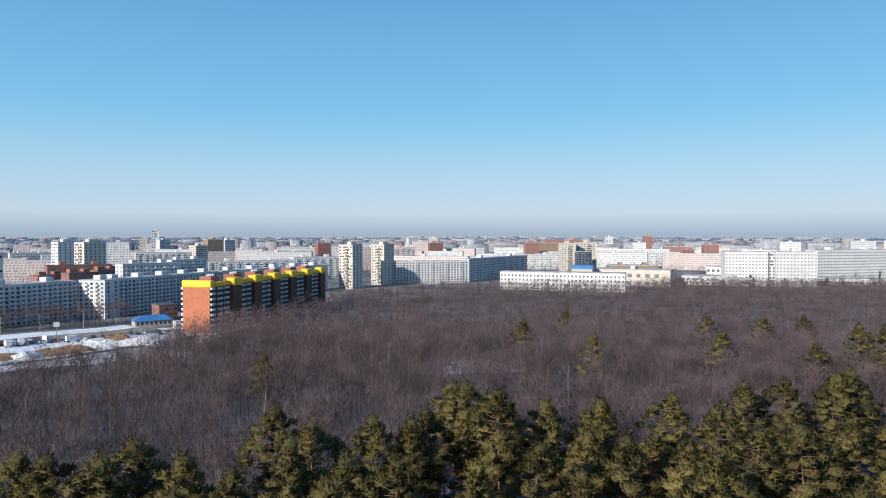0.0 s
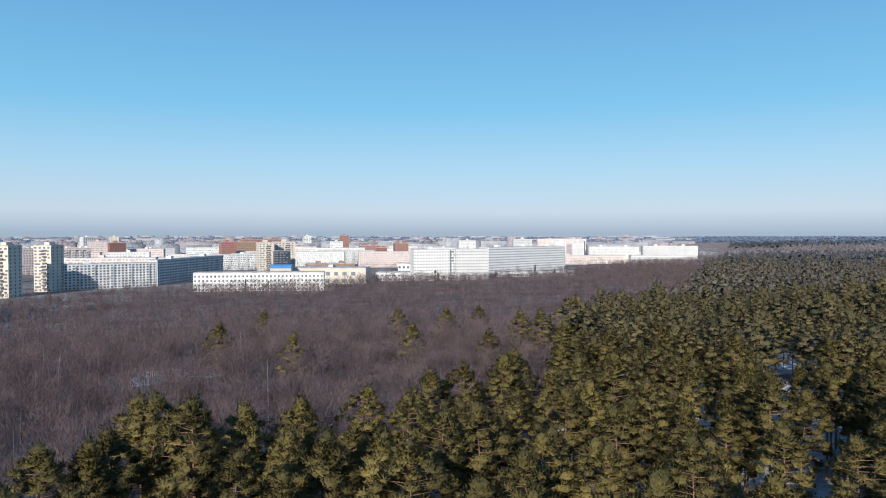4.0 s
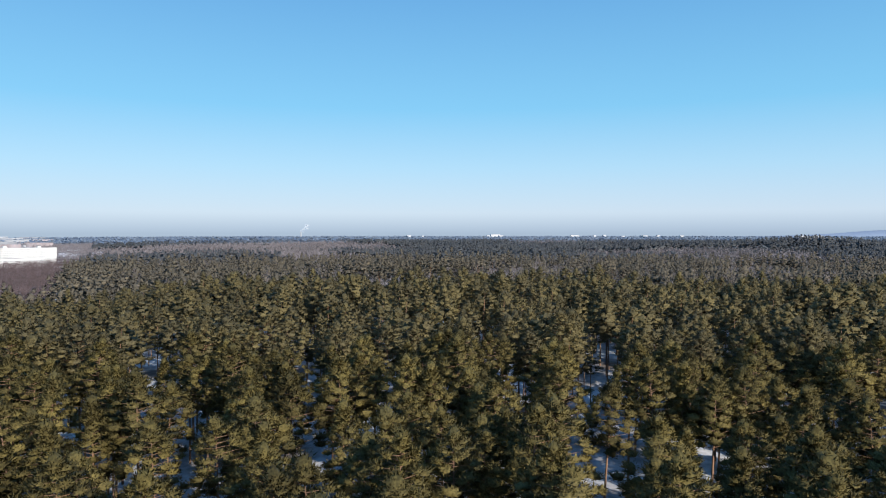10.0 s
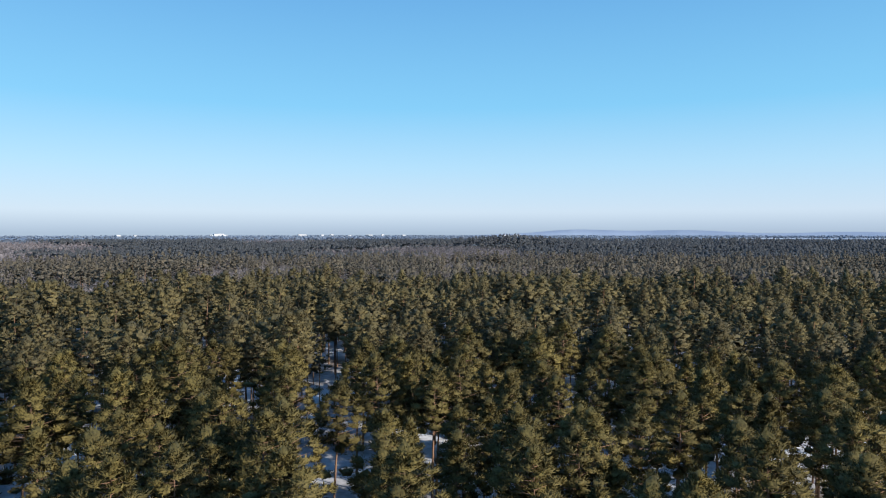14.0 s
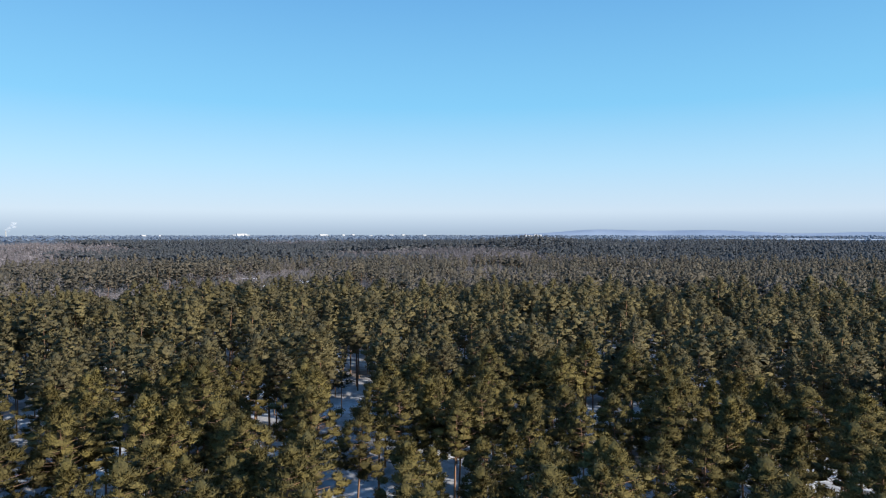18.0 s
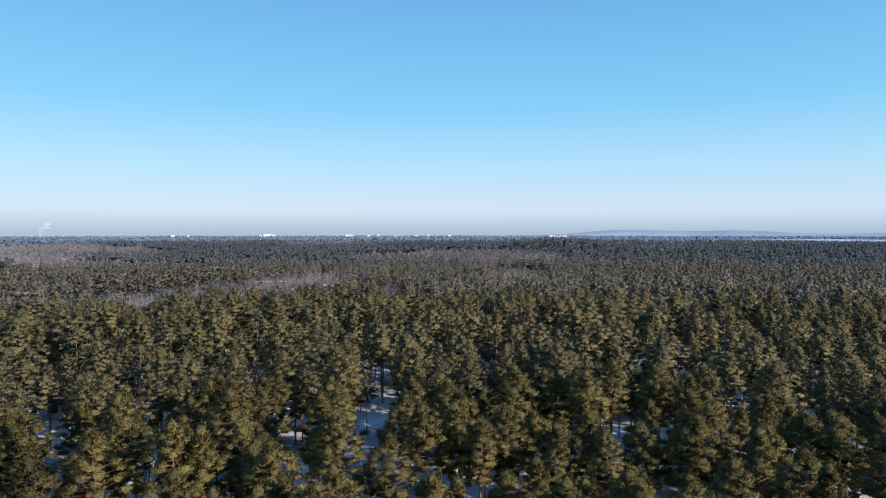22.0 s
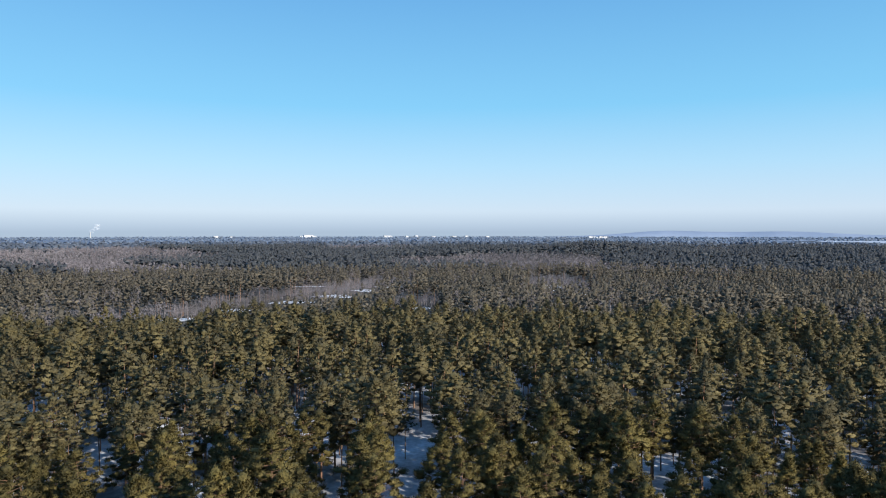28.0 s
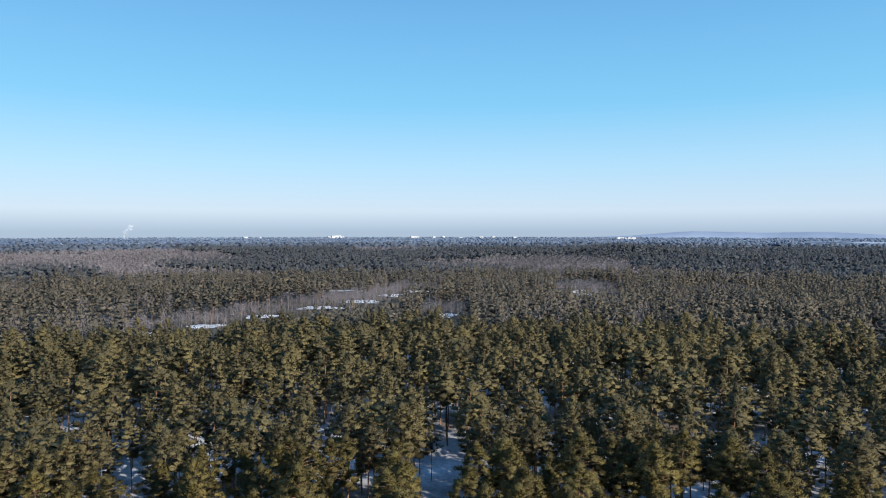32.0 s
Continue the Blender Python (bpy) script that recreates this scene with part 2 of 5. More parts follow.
# ---- ground ----
def build_ground():
    rings = np.concatenate([np.arange(0, 200, 12.5), np.arange(200, 700, 25), np.arange(700, 2500, 90), np.arange(2500, 4950, 150)])
    n = 144
    a = np.radians(np.arange(n) * 360 / n)
    R, A = np.meshgrid(rings[1:], a, indexing="ij")
    X, Y = -R * np.sin(A), R * np.cos(A)
    V = np.stack([X, Y, ground_z(X, Y)], -1).reshape(-1, 3)
    V = np.concatenate([V, [[0, 0, float(ground_z(0, 0))]]])
    T = []
    for i in range(len(rings) - 2):
        for j in range(n):
            p, q = i * n + j, i * n + (j + 1) % n
            T += [(p, q, p + n), (q, q + n, p + n)]
    c = len(V) - 1
    T += [(c, (j + 1) % n, j) for j in range(n)]
    T = [(t[0], t[2], t[1]) for t in T]
    me = tri_mesh("ground", V, T, [M_SNOW])
    me.polygons.foreach_set("use_smooth", [True] * len(T))
    tagged(new("ground", me), "rolling ground under old trodden winter snow", "ground", kind="structure")


build_ground()


def build_floor(name, az0, az1, lo, hi, material, label, lift):
    """A thin skin of litter on the ground between two distances that follow the azimuth."""
    A = np.arange(az0, az1 + 0.1, 1.5)
    k = 34
    V, T = [], []
    for az in A:
        a, b = lo(az), hi(az)
        for i in range(k + 1):
            d = a + (b - a) * (i / k) ** 1.5
            x, y = polar(az, d)
            V.append((x, y, float(ground_z(x, y)) + lift))
    n = k + 1
    for j in range(len(A) - 1):
        for i in range(k):
            p = j * n + i
            T += [(p, p + 1, p + n), (p + 1, p + n + 1, p + n)]
    T = [(t[0], t[2], t[1]) for t in T]
    tagged(new(name, tri_mesh(name, V, T, [material])), label, "forest floor", kind="structure")


M_FLOOR = mat("leaf_litter_with_snow", (0.20, 0.195, 0.215), (0.055, 0.042, 0.041), 0.95, 0.045, 0.4, coords="World", fine=0.7)
# dark, so that no white ground shows between the thinly set far trees
M_FARFLOOR = mat("dark_far_floor", (0.075, 0.068, 0.055), (0.05, 0.046, 0.04), 0.95, 0.02, coords="World")
M_TOWN = mat("town_ground_in_thaw", (0.25, 0.245, 0.25), (0.085, 0.078, 0.078), 0.9, 0.03, 0.3, coords="World", fine=0.3)
M_FLOOR2 = mat("needle_litter_with_snow", (0.62, 0.63, 0.67), (0.15, 0.125, 0.11), 0.95, 0.05, 0.4, coords="World", fine=0.7)

# ---- trees ----
GOLD = 2.39996


def tube(path, radii, sides):
    V, T = [], []
    for k, (p, r) in enumerate(zip(path, radii)):
        for s in range(sides):
            w = 2 * math.pi * s / sides
            V.append((p[0] + r * math.cos(w), p[1] + r * math.sin(w), p[2]))
        if k:
            o = (k - 1) * sides
            for s in range(sides):
                u = (s + 1) % sides
                T += [(o + s, o + u, o + sides + s), (o + u, o + sides + u, o + sides + s)]
    return V, T


ICO = np.array([(0, 0, 1)] + [(0.894 * math.cos(i * 1.2566), 0.894 * math.sin(i * 1.2566), 0.447) for i in range(5)]
               + [(0.894 * math.cos(i * 1.2566 + 0.6283), 0.894 * math.sin(i * 1.2566 + 0.6283), -0.447) for i in range(5)] + [(0, 0, -1)])
ICO_T = np.array([(0, 1 + i, 1 + (i + 1) % 5) for i in range(5)] + [(1 + i, 6 + i, 1 + (i + 1) % 5) for i in range(5)]
                 + [(1 + (i + 1) % 5, 6 + i, 6 + (i + 1) % 5) for i in range(5)] + [(11, 6 + (i + 1) % 5, 6 + i) for i in range(5)])


def unit(v):
    return v / (np.linalg.norm(v, axis=1)[:, None] + 1e-6)


def pine_form(seed, h, radius, clumps, sprays, length, width, wood=True, base=0.5, sides=6, slim=1.0, fill=0.74):
    """Scots pine: crown arrays, wood arrays and the crown's normals. Limbs leave the upper trunk on all sides; each ends in a
    flattened, uneven clump of needles: a dense heart (an irregular solid) set all over with upturned sprays."""
    rng = np.random.default_rng(seed)
    cb = h * (base + rng.uniform(-0.05, 0.07))
    cl = h - cb
    lean = rng.normal(size=2) * 0.02 * h
    zs = np.array([-1.0, 0.15 * h, 0.4 * h, 0.65 * h, 0.82 * h, 0.95 * h]) if sides > 3 else np.array([-1.0, 0.5 * h, 0.9 * h])
    bend = np.stack([lean[0] * (zs / h) ** 2, lean[1] * (zs / h) ** 2, zs], 1)
    r0 = 0.0095 * h
    WV, WT = tube(bend, [r0 * 1.15, r0, r0 * 0.8, r0 * 0.5, r0 * 0.3, 0.03] if sides > 3 else [r0 * 1.2, r0 * 0.8, 0.05], sides)
    skew, skew_w = rng.uniform(0.05, 0.32), rng.uniform(0, 6.28)
    blunt, low = rng.uniform(1.5, 3.0) * slim, rng.uniform(0.4, 0.75)
    C, R = [], []
    for i in range(clumps):
        u = min(0.97, (i + rng.uniform(0.1, 0.9)) / clumps)
        w = i * GOLD + rng.uniform(-0.5, 0.5)
        env = radius * min(1.0, low + 2.0 * u) * (1 - u ** blunt) ** 0.75 * (1 - skew * math.cos(w - skew_w))
        size = radius * rng.uniform(0.22, 0.40) * (1.1 - 0.42 * u) * (12.0 / max(clumps, 6)) ** 0.27
        r = max(0.0, env * rng.uniform(0.7, 1.1) - size * 0.5)
        if i % 4 == 3:
            r *= 0.35
        z = cb + cl * u * 0.97
        c = lean * (z / h) ** 2
        C.append((c[0] + r * math.cos(w), c[1] + r * math.sin(w), z + 0.12 * r * (u + 0.1)))
        R.append((size * rng.uniform(0.9, 1.25), size * rng.uniform(0.5, 0.72)))
        if wood and sides > 3:
            z0 = z - (0.25 - 0.2 * u) * r - 0.2
            root, q = np.array((c[0], c[1], z0)), np.array((-math.sin(w), math.cos(w), 0))
            o = len(WV)
            WV += [tuple(root + q * 0.04), tuple(root - q * 0.04), tuple(root + (0, 0, 0.09)), C[-1]]
            WT += [(o, o + 1, o + 3), (o + 1, o + 2, o + 3), (o + 2, o, o + 3)]
    C.append((lean[0], lean[1], h - 0.09 * radius))
    R.append((radius * 0.22, radius * 0.3))
    C, R = np.array(C), np.array(R)
    n = len(C)
    axis = np.stack([lean[0] * (C[:, 2] / h) ** 2, lean[1] * (C[:, 2] / h) ** 2, cb + 0.42 * cl + 0 * C[:, 2]], 1)
    scale = np.stack([R[:, 0], R[:, 0], R[:, 1]], 1)
    # hearts of the clumps
    turn = rng.uniform(0, 6.28, n)
    D = np.stack([ICO[None, :, 0] * np.cos(turn)[:, None] - ICO[None, :, 1] * np.sin(turn)[:, None],
                  ICO[None, :, 0] * np.sin(turn)[:, None] + ICO[None, :, 1] * np.cos(turn)[:, None], np.repeat(ICO[None, :, 2], n, 0)], -1)
    V = C[:, None] + D * scale[:, None] * rng.uniform(0.62, 1.2, (n, 12, 1)) * fill
    body = unit((C - axis) * (1, 1, 0.8))
    N = unit((D * (0.4, 0.4, 0.55) + body[:, None] * 0.75 + (0, 0, 0.1)).reshape(-1, 3) + rng.normal(size=(n * 12, 3)) * 0.14)
    T = (ICO_T[None] + (np.arange(n) * 12)[:, None, None]).reshape(-1, 3)
    V, N, T = [V.reshape(-1, 3)], [N], [T]
    if sprays:
        k = np.repeat(np.arange(n), sprays)
        d = unit(rng.normal(size=(len(k), 3)) * (1, 1, 0.9) + body[k] * 0.35 + (0, 0, 0.25))
        P = C[k] + d * scale[k] * rng.uniform(0.5, 1.0, (len(k), 1)) ** 0.8
        out = unit(d * (0.8, 0.8, 0.5) + body[k] * (0.3, 0.3, 0) + (0, 0, 0.5) + rng.normal(size=d.shape) * 0.35)
        side = unit(np.cross(out, d + rng.normal(size=d.shape) * 0.7))
        Ln, Wd = length * rng.uniform(0.55, 1.4, (len(k), 1)), width * rng.uniform(0.6, 1.4, (len(k), 1))
        S = np.stack([P - side * Wd, P + side * Wd, P + out * Ln], 1)
        F = unit(d * 0.45 + body[k] * 0.7 + (0, 0, 0.1))
        flip = (np.cross(S[:, 1] - S[:, 0], S[:, 2] - S[:, 0]) * F).sum(1) < 0
        S[flip] = S[flip][:, ::-1]
        V.append(S.reshape(-1, 3))
        N.append(unit(np.repeat(F + rng.normal(size=F.shape) * 0.2, 3, 0)))
        T.append(np.arange(3 * len(k)).reshape(-1, 3) + n * 12)
    return np.concatenate(V), np.concatenate(T), np.array(WV), np.array(WT), np.concatenate(N)


def crown_only(form):
    return form[0], form[1], np.zeros((0, 3)), np.zeros((0, 3), int), form[4]


def bare_form(seed, h, limbs, twigs, spread=0.2, thick=0.03):
    """Leafless broadleaf: a forked trunk, rising limbs, and a fine haze of twigs that makes a rounded crown."""
    rng = np.random.default_rng(seed)
    lean = rng.normal(size=2) * 0.03 * h
    WV, WT = tube([(0, 0, -1), (lean[0] * 0.3, lean[1] * 0.3, h * 0.45), (lean[0], lean[1], h * 0.85)], [0.15, 0.11, 0.03], 3)
    A, B = [], []
    for i in range(limbs):
        z = h * rng.uniform(0.28, 0.62)
        w = i * GOLD + rng.uniform(-0.4, 0.4)
        L = h * spread * rng.uniform(0.6, 1.15)
        root = np.array((lean[0] * z / h, lean[1] * z / h, z))
        top = min(h * rng.uniform(0.8, 1.0), z + h * rng.uniform(0.25, 0.45))
        tip = np.array((root[0] + math.cos(w) * L, root[1] + math.sin(w) * L, top - 0.25 * L))
        s = np.array((-math.sin(w), math.cos(w), 0)) * 0.045
        o = len(WV)
        WV += [tuple(root + s), tuple(root - s), tuple(tip)]
        WT += [(o, o + 1, o + 2)]
        A.append(root)
        B.append(tip)
    A.append(np.array((lean[0] * 0.5, lean[1] * 0.5, h * 0.5)))
    B.append(np.array((*lean, h)))
    k = rng.integers(0, len(A), twigs)
    A, B = np.array(A)[k], np.array(B)[k]
    P = A + (B - A) * rng.uniform(0.45, 1.0, (twigs, 1)) ** 0.7 + rng.normal(size=(twigs, 3)) * (0.042 * h, 0.042 * h, 0.03 * h)
    heart = np.array((lean[0] * 0.7, lean[1] * 0.7, h * 0.6))
    d = unit(P - heart) * 0.7 + rng.normal(size=P.shape) * 0.5 + (0, 0, 0.3)
    d /= np.linalg.norm(d, axis=1)[:, None]
    L = rng.uniform(0.5, 1.6, (twigs, 1)) * h / 17
    side = np.cross(d, rng.normal(size=P.shape))
    side /= np.linalg.norm(side, axis=1)[:, None]
    W = thick * rng.uniform(0.7, 1.4, (twigs, 1))
    V = np.stack([P - side * W, P + side * W, P + d * L], 1).reshape(-1, 3)
    return V, np.arange(len(V)).reshape(-1, 3), np.array(WV), np.array(WT)


def spread_points(cell, dmin, dmax, az0, az1, seed):
    """Jittered points of a square grid inside a sector of the plan."""
    rng = np.random.default_rng(seed)
    g = np.arange(-dmax, dmax + cell, cell)
    X, Y = np.meshgrid(g, g)
    X = X.ravel() + rng.uniform(-0.42, 0.42, X.size) * cell
    Y = Y.ravel() + rng.uniform(-0.42, 0.42, Y.size) * cell
    d = np.hypot(X, Y)
    az = np.degrees(np.arctan2(-X, Y))
    k = (d > dmin) & (d < dmax) & (az > az0) & (az < az1)
    return X[k], Y[k], d[k], az[k]


def forest(name, forms, X, Y, S, mats, seed, label, category, sink=0.0, rounded=False):
    """All trees of a wood, joined: each a turned and scaled copy of one of the forms."""
    rng = np.random.default_rng(seed)
    which = rng.integers(0, len(forms), len(X))
    turn = rng.uniform(0, 2 * math.pi, len(X))
    Z = ground_z(X, Y) - sink
    VV, TT, MM, NN, o = [], [], [], [], 0
    for f, form in enumerate(forms):
        CV, CT, WV, WT = form[:4]
        k = np.nonzero(which == f)[0]
        if not len(k):
            continue
        V = np.concatenate([CV, WV]) if len(WV) else CV
        T = np.concatenate([CT, WT + len(CV)]) if len(WV) else CT
        mi = np.concatenate([np.zeros(len(CT), int), np.ones(len(WT), int)])
        c, s = np.cos(turn[k])[:, None], np.sin(turn[k])[:, None]
        sc = S[k][:, None]
        wide = sc * rng.uniform(0.85, 1.2, (len(k), 1))
        P = np.stack([(V[None, :, 0] * c - V[None, :, 1] * s) * wide + X[k][:, None],
                      (V[None, :, 0] * s + V[None, :, 1] * c) * wide + Y[k][:, None],
                      V[None, :, 2] * sc + Z[k][:, None]], -1)
        VV.append(P.reshape(-1, 3))
        TT.append((T[None] + (np.arange(len(k)) * len(V))[:, None, None] + o).reshape(-1, 3))
        MM.append(np.tile(mi, len(k)))
        if rounded:
            N = np.concatenate([form[4], WV / (np.linalg.norm(WV[:, :2], axis=1)[:, None] + 1e-3) * (1, 1, 0) + 1e-4]) if len(WV) else form[4]
            NN.append(np.stack([N[None, :, 0] * c - N[None, :, 1] * s, N[None, :, 0] * s + N[None, :, 1] * c, np.repeat(N[None, :, 2], len(k), 0)], -1).reshape(-1, 3))
        o += len(k) * len(V)
    me = tri_mesh(name, np.concatenate(VV), np.concatenate(TT), mats, np.concatenate(MM), np.concatenate(NN) if rounded else None)
    return tagged(new(name, me), label, category, kind="stuff")


# gaps in the pine wood: azimuth, distance, half width, reach towards and away
GAPS = [(-52.4, 155, 4.0, 88, 20), (-64.4, 140, 1.4, 75, 20), (-89.3, 150, 3.1, 88, 24), (-55.3, 105, 2.0, 40, 10), (-105.3, 120, 1.3, 50, 6),
        (-125.3, 135, 1.6, 50, 8), (-113.0, 130, 1.3, 46, 6),
        (-78.5, 200, 1.2, 84, 8), (-109.5, 125, 0.8, 52, 6), (-122.0, 145, 1.2, 60, 6)]
# the ride cut through the wood and the open patches beside it: azimuth, distance, half width, half depth
OPEN = [(-65, 455, 12, 26), (-69.5, 480, 26, 17), (-74, 520, 32, 17), (-78.5, 570, 36, 20), (-82, 625, 34, 30), (-84.5, 700, 24, 34), (-89, 512, 18, 26),
        (-86.5, 760, 30, 26), (-100.8, 760, 34, 52), (-102.5, 690, 20, 40), (-111.4, 765, 30, 34), (-113.5, 780, 20, 20), (-80, 780, 40, 16), (-119, 800, 30, 14)]


def in_gap(X, Y, grow=0.7):
    bad = np.zeros(len(X), bool)
    for az, d, w, near, far in GAPS:
        s, c = math.sin(radians(az)), math.cos(radians(az))
        along, across = -X * s + Y * c - d, X * c + Y * s
        kept = (np.sin(X * 12.9898 + Y * 78.233) * 43758.5) % 1.0 < 0.3
        bad |= (np.abs(across) < w + grow) & (along > -near) & (along < far) & ~(kept & (along < -20))
    return bad


def in_open(X, Y, grow=1.0):
    bad = np.zeros(len(X), bool)
    for az, d, w, r in OPEN:
        s, c = math.sin(radians(az)), math.cos(radians(az))
        along, across = -X * s + Y * c - d, X * c + Y * s
        bad |= (across / (w * grow)) ** 2 + (along / (r * grow)) ** 2 < 1
    return bad


def stand(X, Y):
    """Slow changes of the trees' height through the wood."""
    return np.array([1 + 0.2 * noise.noise((x * 0.022, y * 0.022, 5)) + 0.14 * noise.noise((x * 0.006, y * 0.006, 9)) for x, y in zip(X, Y)])


def in_front(X, Y):
    """Young, low trees on the near side of the openings."""
    bad = np.zeros(len(X), bool)
    for az, d, w, r in OPEN[:9]:
        s, c = math.sin(radians(az)), math.cos(radians(az))
        along, across = -X * s + Y * c - d, X * c + Y * s
        bad |= (np.abs(across) < w * 0.9) & (along < 0) & (along > -r - 135)
    return bad


# pines that stand out from the rest: azimuth and distance
PINES_TOWN_SIDE = [(32.9, 69), (30.4, 69), (27.9, 64), (25.3, 68), (20.9, 63), (14.2, 77), (12.7, 64), (11.0, 70), (6.7, 71), (2.7, 70), (1.2, 74),
        (-1.4, 88), (-4.4, 81), (-9.4, 78), (-12.9, 81), (-18.2, 85), (-21.6, 81), (-23.9, 95), (-27.2, 99), (-29.6, 106), (-31.5, 110), (-2.9, 57),
        (8.9, 59), (4.1, 57), (-7.3, 62), (-14.7, 65), (-19.9, 65), (-24.8, 72), (-28.6, 77)]
PINES_BEFORE_THE_WOOD = [(-40.0, 78), (-36.6, 91), (-33.8, 98), (-47.8, 89), (-44.0, 110), (-49.5, 71), (-46.0, 67), (-51.7, 60), (-41.9, 57), (-60.1,
        82), (-56.1, 89), (-62.9, 93), (-62.0, 56), (-64.6, 59), (-69.7, 104), (-70.1, 66), (-73.0, 82), (-76.2, 65), (-80.3, 90), (-85.8, 102),
        (-86.4, 73), (-90.9, 112), (-76.2, 112)]
PINES_BY_THE_TRACK = [(-92.0, 87), (-97.3, 97), (-100.1, 116), (-104.4, 124), (-103.5, 96), (-106.7, 102), (-110.9, 100), (-114.4, 119), (-118.2,
        115), (-120.6, 104), (-123.1, 115), (-124.7, 114), (-114.8, 79), (-121.8, 75), (-127.4, 95), (-127.4, 116), (-111.3, 75), (-100.1, 77),
        (-93.4, 75), (-117.4, 86)]


def build_woods():
    # near pines, each a tree of its own
    forms = []
    for i, (h, r) in enumerate([(21.5, 4.6), (22.2, 4.1), (20.5, 5.1), (21, 3.7), (22.6, 4.5), (18.8, 4.3)]):
        CV, CT, WV, WT, N = pine_form(100 + i, h, r, 70, 100, 0.38, 0.062, fill=0.8)
        crown = tri_mesh("crown", CV, CT, [M_NEEDLE], None, N)
        trunk = tri_mesh("trunk", WV, WT, [M_BARK])
        forms.append((crown, trunk, h))
    X, Y, d, az = spread_points(6.7, 44, 150, -137, 40, 5)
    ok = (d < pine_edge(az)) & ~in_gap(X, Y) & ((az > -62) | (az < -99) | (np.sin(X * 91.7 + Y * 47.3) < 0.75))
    X, Y, d, az = X[ok], Y[ok], d[ok], az[ok]
    own = np.array(PINES_TOWN_SIDE + PINES_BEFORE_THE_WOOD + PINES_BY_THE_TRACK)
    own = own[~in_gap(-own[:, 1] * np.sin(np.radians(own[:, 0])), own[:, 1] * np.cos(np.radians(own[:, 0])), 1.0)]
    OX, OY = -own[:, 1] * np.sin(np.radians(own[:, 0])), own[:, 1] * np.cos(np.radians(own[:, 0]))
    first = np.interp(az, sorted(p[0] for p in PINES_TOWN_SIDE), [p[1] for p in sorted(PINES_TOWN_SIDE)])
    ok = (np.hypot(X[:, None] - OX[None], Y[:, None] - OY[None]).min(1) > 5.4) & ((az < -33) | (d < first - 4))
    X, Y = np.concatenate([OX, X[ok]]), np.concatenate([OY, Y[ok]])
    d, az = np.concatenate([own[:, 1], d[ok]]), np.concatenate([own[:, 0], az[ok]])
    order = np.concatenate([np.arange(len(own)), len(own) + np.argsort(d[len(own):])])
    near, rest = order[:300], order[300:]
    rng = np.random.default_rng(8)
    words = ["tall green Scots pine with a bare orange upper trunk", "Scots pine with a broad uneven crown of dark green needles",
             "broad-crowned sunlit Scots pine standing in snow", "slim Scots pine with short limbs and an olive crown",
             "tallest Scots pine of the stand, with layered limbs", "lower Scots pine with a rounded yellow-green crown"]
    for k in near:
        f = int(rng.integers(0, 6))
        crown, trunk, h = forms[f]
        m = pose(X[k], Y[k], float(ground_z(X[k], Y[k])), rng.normal() * 1.2, rng.normal() * 1.2, rng.uniform(0, 360))
        sc = 20.5 / h if k < len(own) else rng.uniform(0.8, 1.04)
        t = empty("pine_tree", m @ Matrix.Diagonal((sc, sc, sc, 1)), words[f], "tree", "pines round the hovering camera")
        link("crown", crown, None, t)
        link("trunk", trunk, None, t, "orange-brown pine bark")
    # pines further out, joined
    mid = [pine_form(200 + i, h, r, 58, 44, 0.46, 0.085, sides=5, fill=0.8) for i, (h, r) in enumerate([(21.5, 4.6), (22.2, 4.1), (20.5, 5.0), (22.4, 4.4)])]
    XX, YY = X[rest], Y[rest]
    forest("pine_wood_close", mid, XX, YY, rng.uniform(0.86, 1.08, len(XX)), [M_NEEDLE_WOOD, M_BARK], 1,
           "close stand of mature green Scots pines in snow", "pine wood", rounded=True)
    low = [pine_form(300 + i, h, r, 42, 15, 0.66, 0.13, sides=3, fill=0.8) for i, (h, r) in enumerate([(21.5, 5.1), (22.2, 4.5), (20.5, 5.6), (22.4, 4.9), (20, 4.0), (21, 5.8)])]
    # X2 to X4: unseen pines below and behind the camera, added to cast shadows
    X2, Y2, d2, a2 = spread_points(6.0, 8, 44, -180, 180, 6)
    X3, Y3, d3, a3 = spread_points(7, 44, 80, 40, 180, 7)
    X4, Y4, d4, a4 = spread_points(7, 44, 80, -180, -137, 7)
    X, Y, d, az = spread_points(7.8, 150, 330, -140, -30, 9)
    ok = (d < pine_edge(az)) & ~in_gap(X, Y) & (rng.uniform(size=len(X)) > 0.06)
    X, Y = np.concatenate([X[ok], X2, X3, X4]), np.concatenate([Y[ok], Y2, Y3, Y4])
    forest("pine_wood_middle", low, X, Y, np.where(np.hypot(X, Y) < 44, 0.7, 1.0) * rng.uniform(0.7, 1.1, len(X)) * stand(X, Y), [M_NEEDLE_WOOD, M_BARK], 2,
           "dense pine wood with olive-green crowns over snow", "pine wood", rounded=True)
    far = [pine_form(400 + i, h, r, 10, 6, 1.2, 0.24, False, 0.42, 3, fill=0.85) for i, (h, r) in enumerate([(21.5, 4.6), (22.8, 4.0), (20.0, 5.2), (23.5, 4.4), (18.5, 3.8), (21, 4.9)])]
    X, Y, d, az = spread_points(8.0, 330, 900, -140, -33, 10)
    ok = (d < pine_edge(az)) & ~in_open(X, Y) & (rng.uniform(size=len(X)) > 0.16 + 0.3 * (stand(X, Y) < 0.93))
    X, Y = X[ok], Y[ok]
    size = rng.uniform(0.62, 1.14, len(X)) * stand(X, Y) * np.where(in_front(X, Y), 0.4, 1.0)
    edge = in_open(X, Y, 1.7) & (rng.uniform(size=len(X)) > 0.3)
